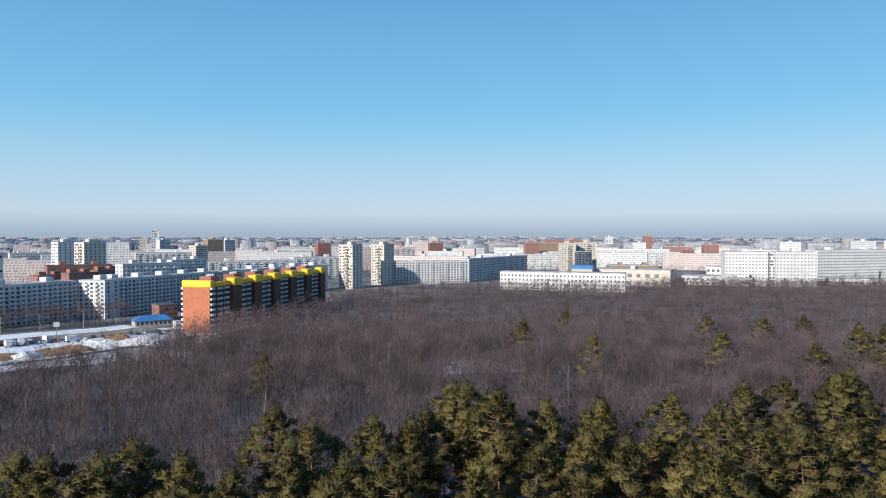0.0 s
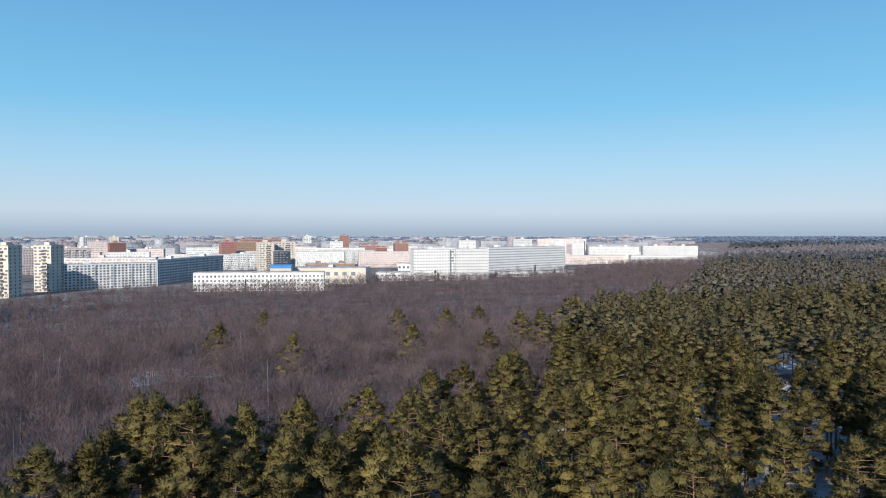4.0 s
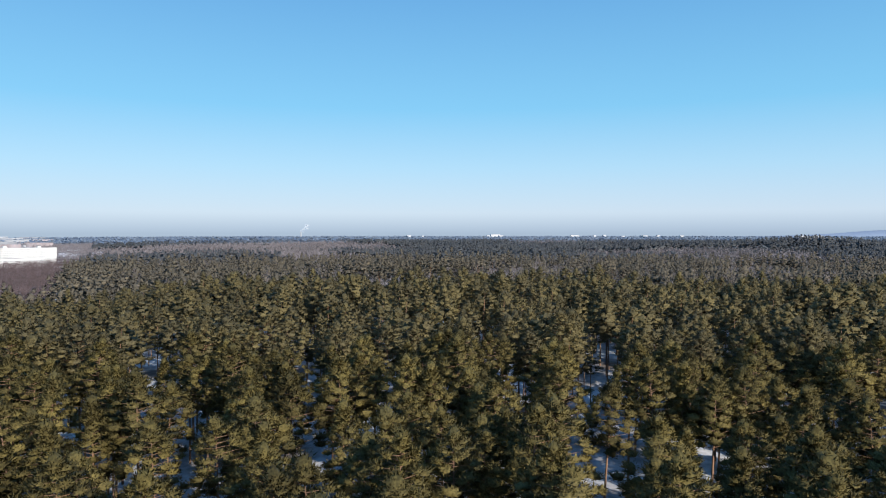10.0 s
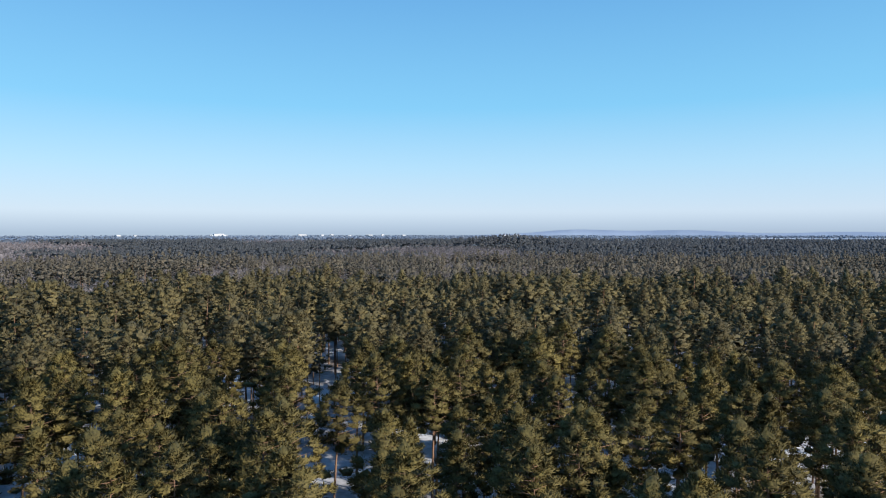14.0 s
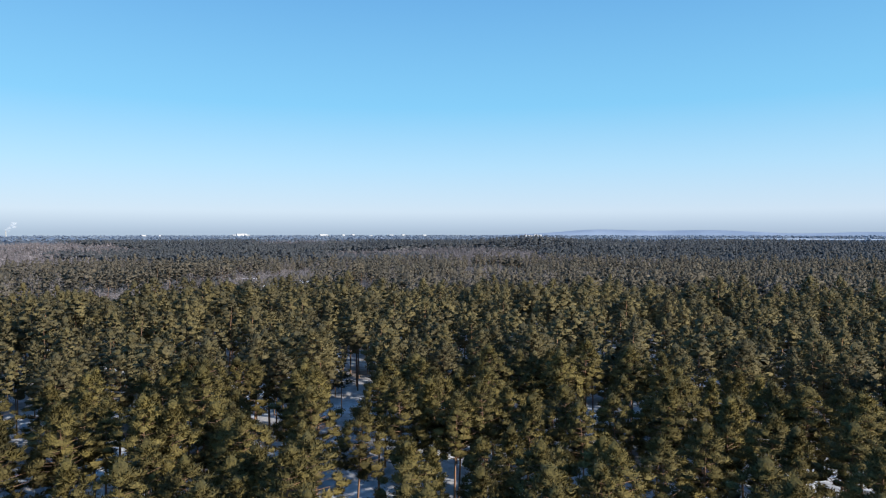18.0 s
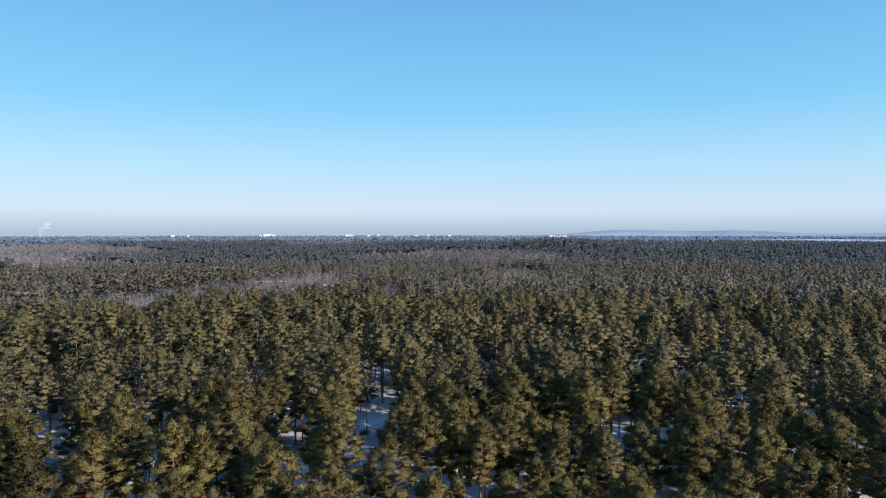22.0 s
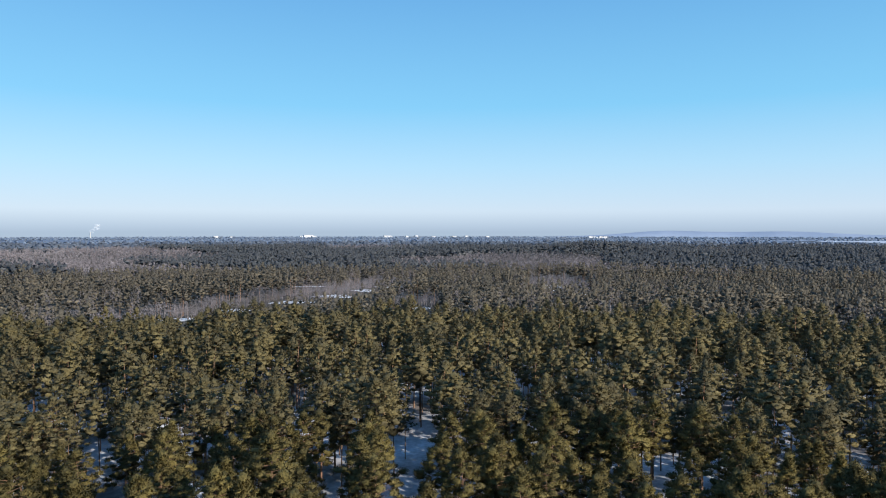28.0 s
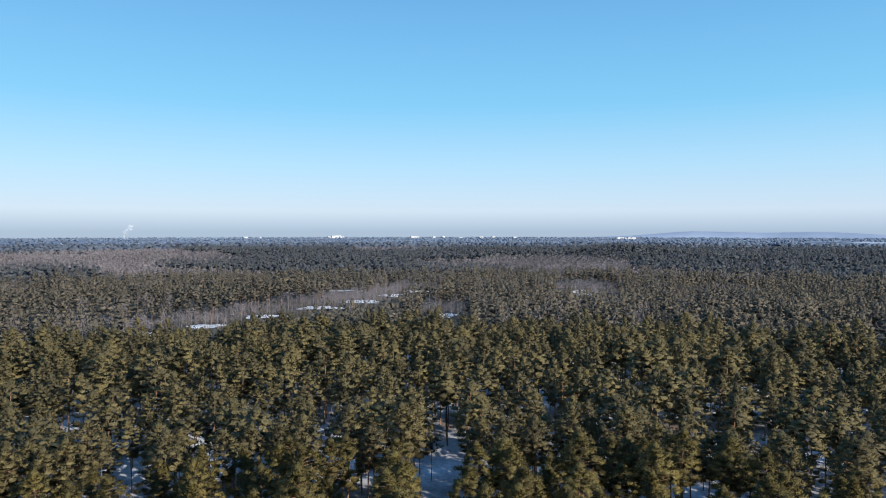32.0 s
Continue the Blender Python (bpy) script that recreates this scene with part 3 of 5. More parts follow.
    tall = [pine_form(450 + i, 22, 3.4, 8, 7, 1.0, 0.3, True, 0.55, 3, fill=0.95) for i in range(3)]
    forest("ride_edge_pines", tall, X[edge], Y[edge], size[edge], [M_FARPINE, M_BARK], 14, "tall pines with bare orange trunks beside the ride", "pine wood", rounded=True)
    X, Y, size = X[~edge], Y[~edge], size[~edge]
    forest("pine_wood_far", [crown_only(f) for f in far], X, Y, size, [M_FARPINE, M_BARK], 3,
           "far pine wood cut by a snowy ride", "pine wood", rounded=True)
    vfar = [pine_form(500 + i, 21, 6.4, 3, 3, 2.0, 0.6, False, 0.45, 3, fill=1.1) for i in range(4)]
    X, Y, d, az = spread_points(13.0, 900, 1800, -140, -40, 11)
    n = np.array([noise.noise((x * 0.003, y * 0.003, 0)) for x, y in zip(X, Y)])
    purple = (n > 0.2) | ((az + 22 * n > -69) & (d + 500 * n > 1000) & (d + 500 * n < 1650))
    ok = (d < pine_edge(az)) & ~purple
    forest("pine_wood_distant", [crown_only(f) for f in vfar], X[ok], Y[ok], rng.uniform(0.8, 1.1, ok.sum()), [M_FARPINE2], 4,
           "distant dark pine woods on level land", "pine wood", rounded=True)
    bfar = [bare_form(600 + i, 17, 3, 40, 0.5, 0.75) for i in range(3)]
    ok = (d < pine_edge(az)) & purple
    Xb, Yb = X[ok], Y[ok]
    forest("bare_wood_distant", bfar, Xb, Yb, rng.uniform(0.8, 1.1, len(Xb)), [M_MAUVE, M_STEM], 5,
           "distant leafless purple broadleaf wood, greyed by painted haze", "bare wood")
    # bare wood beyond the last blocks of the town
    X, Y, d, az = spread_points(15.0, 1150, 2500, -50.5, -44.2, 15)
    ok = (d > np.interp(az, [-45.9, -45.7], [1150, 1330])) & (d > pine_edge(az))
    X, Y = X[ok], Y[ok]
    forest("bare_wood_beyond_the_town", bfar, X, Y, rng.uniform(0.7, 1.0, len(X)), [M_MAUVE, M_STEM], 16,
           "leafless purple wood beyond the last flats, greyed by painted haze", "bare wood")
    # horizon woods, blued by the haze painted into their materials
    X, Y, d, az = spread_points(46.0, 1800, 4850, -142, -44, 12)
    patch = np.array([noise.noise((x * 0.0012, y * 0.0012, 3)) for x, y in zip(X, Y)])
    ok = ~((az < -117) & (d > 3220) & (d < 3780)) & ~((d > 4280) & (d < 4460) & (patch > 0.05)) & ((az < -48) | (d > 2500))
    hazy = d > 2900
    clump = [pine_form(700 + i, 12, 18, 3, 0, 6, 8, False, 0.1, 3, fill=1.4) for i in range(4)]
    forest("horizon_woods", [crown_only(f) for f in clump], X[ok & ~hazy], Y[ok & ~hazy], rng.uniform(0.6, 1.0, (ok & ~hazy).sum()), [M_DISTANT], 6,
           "woods towards the horizon, painted blue-grey with haze", "far woods", rounded=True)
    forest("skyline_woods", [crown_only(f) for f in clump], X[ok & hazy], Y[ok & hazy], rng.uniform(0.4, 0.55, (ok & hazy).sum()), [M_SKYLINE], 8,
           "woods along the far skyline in pale painted haze", "far woods", rounded=True)
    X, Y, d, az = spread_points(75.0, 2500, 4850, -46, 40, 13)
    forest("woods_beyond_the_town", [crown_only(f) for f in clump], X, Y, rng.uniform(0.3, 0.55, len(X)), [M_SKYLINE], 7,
           "strips of wood beyond the town, painted haze blue", "far woods")


def build_bare_wood():
    forms = [bare_form(20 + i, h, 12, 820, 0.21, 0.027) for i, h in enumerate([17, 19, 15, 18, 16, 20])]
    X, Y, d, az = spread_points(4.7, 62, 250, -48, 42, 21)
    rng = np.random.default_rng(22)
    ok = (d > pine_edge(az) + 2) & ~SITE(X, Y) & (rng.uniform(size=len(X)) > 0.1) & ~((np.abs(az + 3) < 3.2) & (d > 202) & (d < 240) & (rng.uniform(size=len(X)) > 0.55))
    X, Y = X[ok], Y[ok]
    pale = rng.uniform(size=len(X)) < 0.03
    forest("birch_trees", [bare_form(80 + i, 16, 6, 120, 0.14, 0.036) for i in range(3)], X[pale], Y[pale], rng.uniform(0.75, 1.05, pale.sum()), [M_TWIG, M_BIRCHWHITE], 28,
           "scattered white-stemmed birches in the bare wood", "birches")
    X, Y = X[~pale], Y[~pale]
    forest("bare_wood_close", forms, X, Y, rng.uniform(0.55, 1.0, len(X)), [M_TWIG, M_STEM], 23,
           "leafless grey-brown broadleaf wood over snow", "bare wood")
    forms = [bare_form(40 + i, h, 7, 110, 0.21, 0.11) for i, h in enumerate([17, 19, 15, 18])]
    X, Y, d, az = spread_points(6.4, 250, 1150, -53, 42, 24)
    ok = (d > pine_edge(az) + 2) & (d < BARE_END(az)) & ~SITE(X, Y)
    X, Y = X[ok], Y[ok]
    forest("bare_wood_far", forms, X, Y, rng.uniform(0.6, 0.92, len(X)), [M_TWIG, M_STEM], 25,
           "leafless broadleaf wood reaching up to the town", "bare wood")
    # scrub on the slope before the site
    X, Y, d, az = spread_points(4.0, 180, 290, 20, 42, 31)
    ok = (d > BARE_END(az)) & (d < 284)
    X, Y = X[ok], Y[ok]
    forest("scrub", forms, X, Y, rng.uniform(0.2, 0.4, len(X)), [M_TWIG, M_STEM], 32, "low brown scrub on the snowy slope", "scrub")
    # thicket between the road and the long block
    X, Y, d, az = spread_points(4.5, 425, 446, 25, 42, 35)
    forest("roadside_thicket", forms, X, Y, rng.uniform(0.55, 0.9, len(X)), [M_TWIG, M_STEM], 36, "bare roadside trees before the long panel block", "roadside trees")
    # pale young trees in the openings of the far wood
    X, Y, d, az = spread_points(4.6, 380, 880, -125, -60, 33)
    ok = in_open(X, Y) & (rng.uniform(size=len(X)) > 0.25)
    X, Y = X[ok], Y[ok]
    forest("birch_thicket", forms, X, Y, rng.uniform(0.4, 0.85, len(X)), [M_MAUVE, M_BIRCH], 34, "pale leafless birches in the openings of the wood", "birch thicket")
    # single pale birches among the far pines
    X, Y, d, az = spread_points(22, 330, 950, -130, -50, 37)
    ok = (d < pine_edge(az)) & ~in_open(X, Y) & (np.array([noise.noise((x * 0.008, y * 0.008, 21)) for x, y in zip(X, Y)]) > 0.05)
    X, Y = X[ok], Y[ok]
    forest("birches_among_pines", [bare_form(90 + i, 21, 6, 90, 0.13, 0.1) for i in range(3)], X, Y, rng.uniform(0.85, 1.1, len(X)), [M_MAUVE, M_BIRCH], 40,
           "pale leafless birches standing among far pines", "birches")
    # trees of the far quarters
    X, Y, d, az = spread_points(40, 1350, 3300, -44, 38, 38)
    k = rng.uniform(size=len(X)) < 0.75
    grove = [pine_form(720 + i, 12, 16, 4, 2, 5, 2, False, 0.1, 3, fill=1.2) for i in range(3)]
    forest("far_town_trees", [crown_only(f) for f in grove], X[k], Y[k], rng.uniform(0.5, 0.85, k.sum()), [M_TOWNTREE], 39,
           "bare trees between far blocks of the town, greyed by painted haze", "town trees")
    # street trees of the town
    X, Y, d, az = spread_points(16, 300, 1350, -48, 42, 26)
    ok = (d > BARE_END(az)) & ~SITE(X, Y) & (d > pine_edge(az)) & (rng.uniform(size=len(X)) > 0.2) & ~((az > 9) & (az < 23) & (d < 520))
    X, Y = X[ok], Y[ok]
    forest("street_trees", forms, X, Y, rng.uniform(0.4, 0.75, len(X)), [M_TWIG, M_STEM], 27,
           "bare street trees among the blocks of flats", "street trees")
    # single pines within the bare wood
    words = "lone green Scots pine above leafless trees"
    CV, CT, WV, WT, N = pine_form(79, 20, 5.0, 40, 60, 0.5, 0.09, base=0.36)
    crown, trunk = tri_mesh("crown", CV, CT, [M_NEEDLE], None, N), tri_mesh("trunk", WV, WT, [M_BARK])
    for az, d, s in [(-12.5, 165, 0.7), (-6.7, 190, 0.74), (-22.3, 175, 0.74), (15.0, 140, 0.66), (-10.2, 245, 0.74), (-21.2, 245, 0.74), (-25.2, 225, 0.78),
                     (-28, 275, 0.72), (-31.5, 205, 0.8), (-33.2, 190, 0.85), (-28.8, 165, 0.72), (-0.8, 90, 0.82)]:
        p = polar(az, d)
        t = empty("pine_tree", pose(p[0], p[1], float(ground_z(*p)), 0, 0, az * 7) @ Matrix.Diagonal((s * 1.4, s * 1.4, s * 1.2, 1)), words, "tree", "lone pines in the bare wood")
        link("crown", crown, None, t)
        link("trunk", trunk, None, t, "orange-brown pine bark")


def SITE(X, Y):
    """The open building site, the roads and the large buildings' plots at the wood's edge."""
    d = np.hypot(X, Y)
    az = np.degrees(np.arctan2(-X, Y))
    lot = (az > 20.5) & (d > BARE_END(az)) & (d < 405)
    flats = (az > 9) & (az < 23) & (d > np.interp(az, [9, 10, 19, 23], [520, 485, 356, 356])) & (d < 560)
    return lot | flats


def BARE_END(az):
    """Where the bare wood meets the town."""
    return np.interp(az, [-48, -46, -42, -40, -36, -30, -22, -18, -15, -5, 0, 4, 10, 19, 21, 25, 30, 34, 42], [1160, 1155, 1100, 1000, 800, 690, 690, 640, 585, 585, 565, 545, 470, 352, 268, 205, 192, 188, 188])


build_floor("bare_wood_floor", -48, 44, pine_edge, BARE_END, M_FLOOR, "brown leaf litter under bare trees with thin snow", 0.12)
build_floor("scrub_floor", 19.5, 44, BARE_END, lambda az: 276.0, M_FLOOR, "thin snow over brown grass on the slope", 0.14)
build_floor("town_ground", -48, 44, lambda az: max(float(BARE_END(az)), 405.0 if az > 8 else 0), lambda az: 2450.0, M_TOWN, "wet earth, old snow and paving between the blocks", 0.05)
build_floor("pine_wood_floor", -142, -36, lambda az: 60, lambda az: min(float(pine_edge(az)), 345.0) - 1, M_FLOOR2, "needle litter and old snow under the pines", 0.1)
build_floor("far_wood_floor", -142, -38, lambda az: min(float(pine_edge(az)), 345.0), lambda az: min(float(pine_edge(az)), 2500.0) - 1, M_FARFLOOR, "dark floor filling the gaps between sparse far trees", 1.3)


# snow dulled and blued for far fields: haze put into its colour
M_FARSNOW = mat("hazed_snow", (0.42, 0.46, 0.53), (0.32, 0.36, 0.43), 0.8, 0.004, coords="World")


def snow_patch(az, d, w, r, seed, name="snow_patch", label="open snow in a clearing of the wood", lift=1.5):
    """A ragged sheet of open snow, laid on the ground."""
    rng = np.random.default_rng(seed)
    s, c = math.sin(radians(az)), math.cos(radians(az))
    n, k = 28, 5
    V, T = [], []
    wob = [1 + 0.18 * math.sin(3 * t + seed) + 0.1 * math.sin(7 * t + seed * 2) + rng.normal() * 0.06 for t in np.linspace(0, 2 * math.pi, n, endpoint=False)]
    for i in range(k + 1):
        for j in range(n):
            t = 2 * math.pi * j / n
            a, b = w * wob[j] * math.cos(t) * i / k, r * wob[j] * math.sin(t) * i / k
            x, y = -d * s + a * c - b * s, d * c + a * s + b * c
            V.append((x, y, float(ground_z(x, y)) + lift))
    for i in range(k):
        for j in range(n):
            p, q = i * n + j, i * n + (j + 1) % n
            T += [(p, p + n, q), (q, p + n, q + n)]
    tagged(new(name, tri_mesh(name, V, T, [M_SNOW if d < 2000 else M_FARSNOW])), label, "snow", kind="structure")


for i, (az, d, w, r) in enumerate(OPEN):
    snow_patch(az, d, w * 0.5, r * 0.6, i)
# this floor takes the skyline woods' painted haze colour too
build_floor("horizon_floor", -142, 44, lambda az: 2440.0, lambda az: 4880.0, M_SKYLINE, "woodland floor towards the horizon, painted haze blue", 0.6)
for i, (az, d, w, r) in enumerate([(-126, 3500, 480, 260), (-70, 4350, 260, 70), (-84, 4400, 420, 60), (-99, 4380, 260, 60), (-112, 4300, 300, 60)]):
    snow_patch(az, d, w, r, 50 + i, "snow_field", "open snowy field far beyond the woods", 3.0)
snow_patch(-3.0, 222, 13, 16, 40, label="open snow between the bare trees", lift=0.3)
build_woods()
build_bare_wood()


# ---- the town ----
def place(az0, d0, az1, d1):
    """Pose at the foot of a facade's near edge: x runs along the facade as seen from the wood, y goes back; and its length."""
    a, b = polar(az0, d0), polar(az1, d1)
    u = b - a
    n = float(np.hypot(*u))
    ang = math.degrees(math.atan2(u[1], u[0]))
    m = (a + b) / 2
    return pose(a[0], a[1], float(ground_z(*m)) - 0.3, 0, 0, ang), n


WIN = {}
M_FACADEGLASS = mat("dull_facade_glass", (0.15, 0.165, 0.19), (0.08, 0.09, 0.11), 0.25, 0.4, spread=("object", 0.5))


def window_mesh(w, h, material):
    key = (round(w, 2), round(h, 2), material.name)
    if key not in WIN:
        bm = bmesh.new()
        box(bm, -w / 2, w / 2, -0.06, 0.05, 0, h)
        box(bm, -w / 2 - 0.06, w / 2 + 0.06, -0.16, 0.05, -0.12, -0.02)
        me = bpy.data.meshes.new("window")
        bm.to_mesh(me)
        bm.free()
        me.materials.append(material)
        WIN[key] = me
    return WIN[key]


def balcony_mesh(w, material):
    key = ("b", round(w, 2), material.name)
    if key not in WIN:
        bm = bmesh.new()
        box(bm, -w / 2, w / 2, -1.15, 0.0, 0, 0.14)
        box(bm, -w / 2, w / 2, -1.15, -1.05, 0.14, 1.1)
        box(bm, -w / 2, -w / 2 + 0.1, -1.05, 0, 0.14, 1.1)
        box(bm, w / 2 - 0.1, w / 2, -1.05, 0, 0.14, 1.1)
        me = bpy.data.meshes.new("balcony")
        bm.to_mesh(me)
        bm.free()
        me.materials.append(material)
        WIN[key] = me
    return WIN[key]


def slab(label, az0, d0, az1, d1, h, depth, storeys, wall, bay=3.2, detail=1, stacks=0, roof=M_ROOF, name="apartment_block",
         glass=M_FACADEGLASS, huts=2, group="", win=(1.8, 1.4), rim=0.6):
    """A block of flats. detail 2: every window a part; 1: the windows of a storey joined; stacks: balcony stacks on the front."""
    m, L = place(az0, d0, az1, d1)
    t = empty(name, m, label, "building", group)
    bm = bmesh.new()
    box(bm, 0, L, 0, depth, -4, h)
    part("wall", bm, wall, t)
    bm = bmesh.new()
    box(bm, -0.15, L + 0.15, -0.15, depth + 0.15, h + 0.003, h + rim)
    r = part("roof", bm, roof, t, "flat roof patched with snow")
    for k in range(huts):
        x = L * (k + 0.5) / huts
        bm = bmesh.new()
        box(bm, x - 2.4, x + 2.4, depth * 0.35, depth * 0.8, h + rim, h + rim + 2.6)
        part("lift_hut", bm, wall, r)
    n = max(2, int(L / bay))
    sh = (h - 1.0) / storeys
    ns = max(1, int(depth / 4.5))
    rng = random.Random(int(az0 * 100 + d0))
    bal = set()
    if stacks:
        for k in range(stacks):
            c = int((k + 0.5) * n / stacks)
            bal |= {c}
    if detail == 2:
        me = window_mesh(win[0], win[1], glass)
        bme = balcony_mesh(bay * 0.9, M_WHITE)
        for i in range(storeys):
            z = 0.9 + i * sh
            for j in range(n):
                x = (j + 0.5) * L / n
                o = new("window", me)
                o.parent = t
                o.location = (x, 0, z + 0.25)
                if j in bal and i:
                    o = new("balcony", bme)
                    o.parent = t
                    o.location = (x, 0, z - 0.5)
            for j in range(ns):
                for x, turn in ((0, -90), (L, 90)):
                    o = new("window", me)
                    o.parent = t
                    o.location = (x, (j + 0.5) * depth / ns, z + 0.25)
                    o.rotation_euler = (0, 0, radians(turn))
    else:
        bm = bmesh.new()
        for i in range(storeys):
            z = 1.1 + i * sh
            x = 0.8
            while x < L - 1.5:
                w = bay * rng.choice((0.45, 0.5, 0.5, 1.3, 0.5))
                if x + w < L - 0.4:
                    box(bm, x, x + w, -0.05, 0.05, z, z + sh * 0.5)
                x += w + bay * 0.5
            for x0 in (0, L):
                for j in range(ns):
                    y = (j + 0.3) * depth / ns
                    box(bm, x0 - 0.05, x0 + 0.05, y, y + 1.7, z, z + sh * 0.5)
        o = part("glazing", bm, glass, t)
        o["kind"] = "stuff"
        if stacks:
            for k in range(stacks):
                x = (k + 0.5) * L / stacks
                bme = balcony_mesh(3.3, M_WHITE if k % 3 else M_PANEL)
                for i in range(1, storeys):
                    o = new("balcony", bme)
                    o.parent = t
                    o.location = (x, -0.06, 0.6 + i * sh)
    return t


def tower(label, az0, d0, az1, d1, h, depth, storeys, wall, zig=True, name="tower_block", group=""):
    """A tall point block with a column of corner balconies up its front."""
    t = slab(label, az0, d0, az1, d1, h, depth, storeys, wall, detail=1, huts=1, name=name, group=group, bay=4.2)
    L = place(az0, d0, az1, d1)[1]
    if zig:
        me = balcony_mesh(L * 0.22, M_DARKROOF)
        sh = (h - 2) / storeys
        for i in range(1, storeys):
            o = new("balcony", me)
            o.parent = t
            o.location = (L * (0.58 + 0.05 * (i % 2)), 0, i * sh)
    return t


def orange_flats():
    """Long nine-storey brick block with yellow-clad parapets; its sunlit end wall faces the wood."""
    m, L = place(19.1, 372, 10.1, 503)
    W, H = 16.5, 27.5
    t = empty("brick_apartment_block", m, "long orange-brick block of flats with yellow parapets at the wood's edge", "building")
    bm = bmesh.new()
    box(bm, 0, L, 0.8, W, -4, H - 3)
    part("wall", bm, M_SHADEBRICK, t, "long brick wall with shade in its colour")
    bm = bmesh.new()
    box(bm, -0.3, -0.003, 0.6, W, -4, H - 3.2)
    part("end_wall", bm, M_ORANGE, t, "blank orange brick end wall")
    bm = bmesh.new()
    box(bm, -0.6, 3.5, -0.2, W + 0.6, H - 3.2, H + 0.6, 0.5)
    part("parapet", bm, M_YELLOW, t, "bright yellow sheet cladding")
    # corner loggias seen beside the end wall
    for i in range(9):
        for y0, y1 in ((-0.4, 0.55), (W + 0.003, W + 1.3)):
            bm = bmesh.new()
            z = 1.2 + i * 2.75
            box(bm, 0.1, 3.4, y0, y1, z, z + 1.15)
            part("loggia", bm, M_WHITE, t, "white corner loggia front")
    n = 6
    step_l = (L - 6) / n
    me = balcony_mesh(4.2, M_PANEL)
    wm = window_mesh(1.6, 1.5, M_GLASS)
    for k in range(n):
        x0 = 5 + k * step_l
        # blank projecting bay under a yellow hood
        bm = bmesh.new()
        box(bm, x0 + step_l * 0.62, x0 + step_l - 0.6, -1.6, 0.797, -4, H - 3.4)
        b = part("stair_bay", bm, M_SHADEBRICK, t, "blank brick bay with shade in its colour")
        bm = bmesh.new()
        box(bm, x0 + step_l * 0.62 - 0.3, x0 + step_l - 0.3, -2.2, 3.5, H - 3.39, H + 0.9, 0.5)
        part("hood", bm, M_YELLOW, b, "bright yellow hood")
        bm = bmesh.new()
        box(bm, x0, x0 + step_l * 0.6, 0.2, 2.5, H - 2.99, H - 0.6, 0.2)
        part("parapet", bm, M_YELLOW, t, "bright yellow sheet cladding")
        bm = bmesh.new()
        box(bm, x0 + 3, x0 + 11, 5, 12, H - 2.99, H + 2.2)
        hut = part("roof_hut", bm, M_RED, t, "red brick roof hut")
        for q in range(4):
            bm = bmesh.new()
            box(bm, x0 + 3.6 + q * 1.9, x0 + 4.3 + q * 1.9, 7.5, 8.2, H + 2.21, H + 3.3)
            part("vent", bm, M_WHITE, hut)
        for i in range(9):
            z = 1.0 + i * 2.75
            for f in (0.08, 0.36):
                o = new("balcony", me)
                o.parent = t
                o.location = (x0 + step_l * f + 1.9, 0.797, z)
            for f in (0.02, 0.29, 0.52):
                o = new("window", wm)
                o.parent = t
                o.location = (x0 + step_l * f + 0.9, 0.797, z + 0.6)


orange_flats()
GREY = "long grey-white panel block of flats with balconies"
slab("white panel block end wing in full sun", 28.5, 474, 26.75, 462, 23.6, 13, 9, M_WHITE, detail=2, stacks=2, group="panel blocks by the road", huts=1)
slab("grey panel block with rows of balconies, half in shade", 34.6, 440, 28.6, 474, 23.4, 13, 9, M_PANEL, detail=2, stacks=9, group="panel blocks by the road")
slab("very long grey panel block bending behind the brick flats", 26.6, 470, 18.4, 545, 23.4, 13, 9, M_PANEL, detail=2, stacks=16, group="panel blocks by the road", huts=5)
slab(GREY, 18.3, 547, 9.8, 640, 23.4, 13, 9, M_PANEL, detail=1, stacks=10, group="panel blocks by the road", huts=5)
slab("low shaded panel block at the bend of the road", 36.5, 470, 33.0, 505, 15, 13, 5, M_PANEL, detail=1, stacks=4)
tower("dark tower block beside the road", 36.2, 470, 33.2, 480, 41, 16, 14, M_PANEL, False)
slab("blue-grey panel block behind the long block", 25.5, 570, 21.4, 590, 29, 13, 9, M_PANEL, stacks=6)
for a0, a1, d, h in ((31.1, 29.2, 600, 20), (29.1, 27.3, 590, 22), (27.2, 25.6, 605, 23), (30.5, 26.2, 640, 26)):
    slab("red-brown brick housing with stepped roofs", a0, d, a1, d + 8, h, 15, 7, M_RED, bay=4, roof=M_DARKROOF, name="brick_housing", group="red brick quarter")
slab("white panel block in sun", 32.8, 1090, 30.2, 1100, 26, 12, 9, M_WHITE, stacks=8)
slab("bluish panel block in the town", 22.0, 700, 19.4, 720, 27, 13, 9, M_PANEL, stacks=4)
slab("long white panel block in sun", 24.6, 1000, 20.5, 1010, 27, 12, 9, M_WHITE, stacks=9)
slab("white panel block in sun", 19.5, 750, 12.6, 770, 23.5, 13, 9, M_WHITE, stacks=10)
slab("white panel block in sun", 16.9, 1090, 11.0, 1120, 24, 12, 9, M_WHITE, stacks=10)
slab("white panel block behind the yellow parapets", 12.6, 800, 8.8, 820, 25, 13, 9, M_WHITE, stacks=6)
tower("pale tower block with a bluish shaded side", 30.25, 812, 29.8, 802, 44, 22, 14, M_WHITE, False, group="twin towers in the old quarter")
tower("beige tower block with zigzag balconies", 28.75, 772, 28.1, 761, 44, 26, 14, M_BEIGE, group="twin towers in the old quarter")
tower("tall slim tower far in the town", 23.45, 1500, 22.9, 1500, 60, 16, 18, M_WHITE, False)
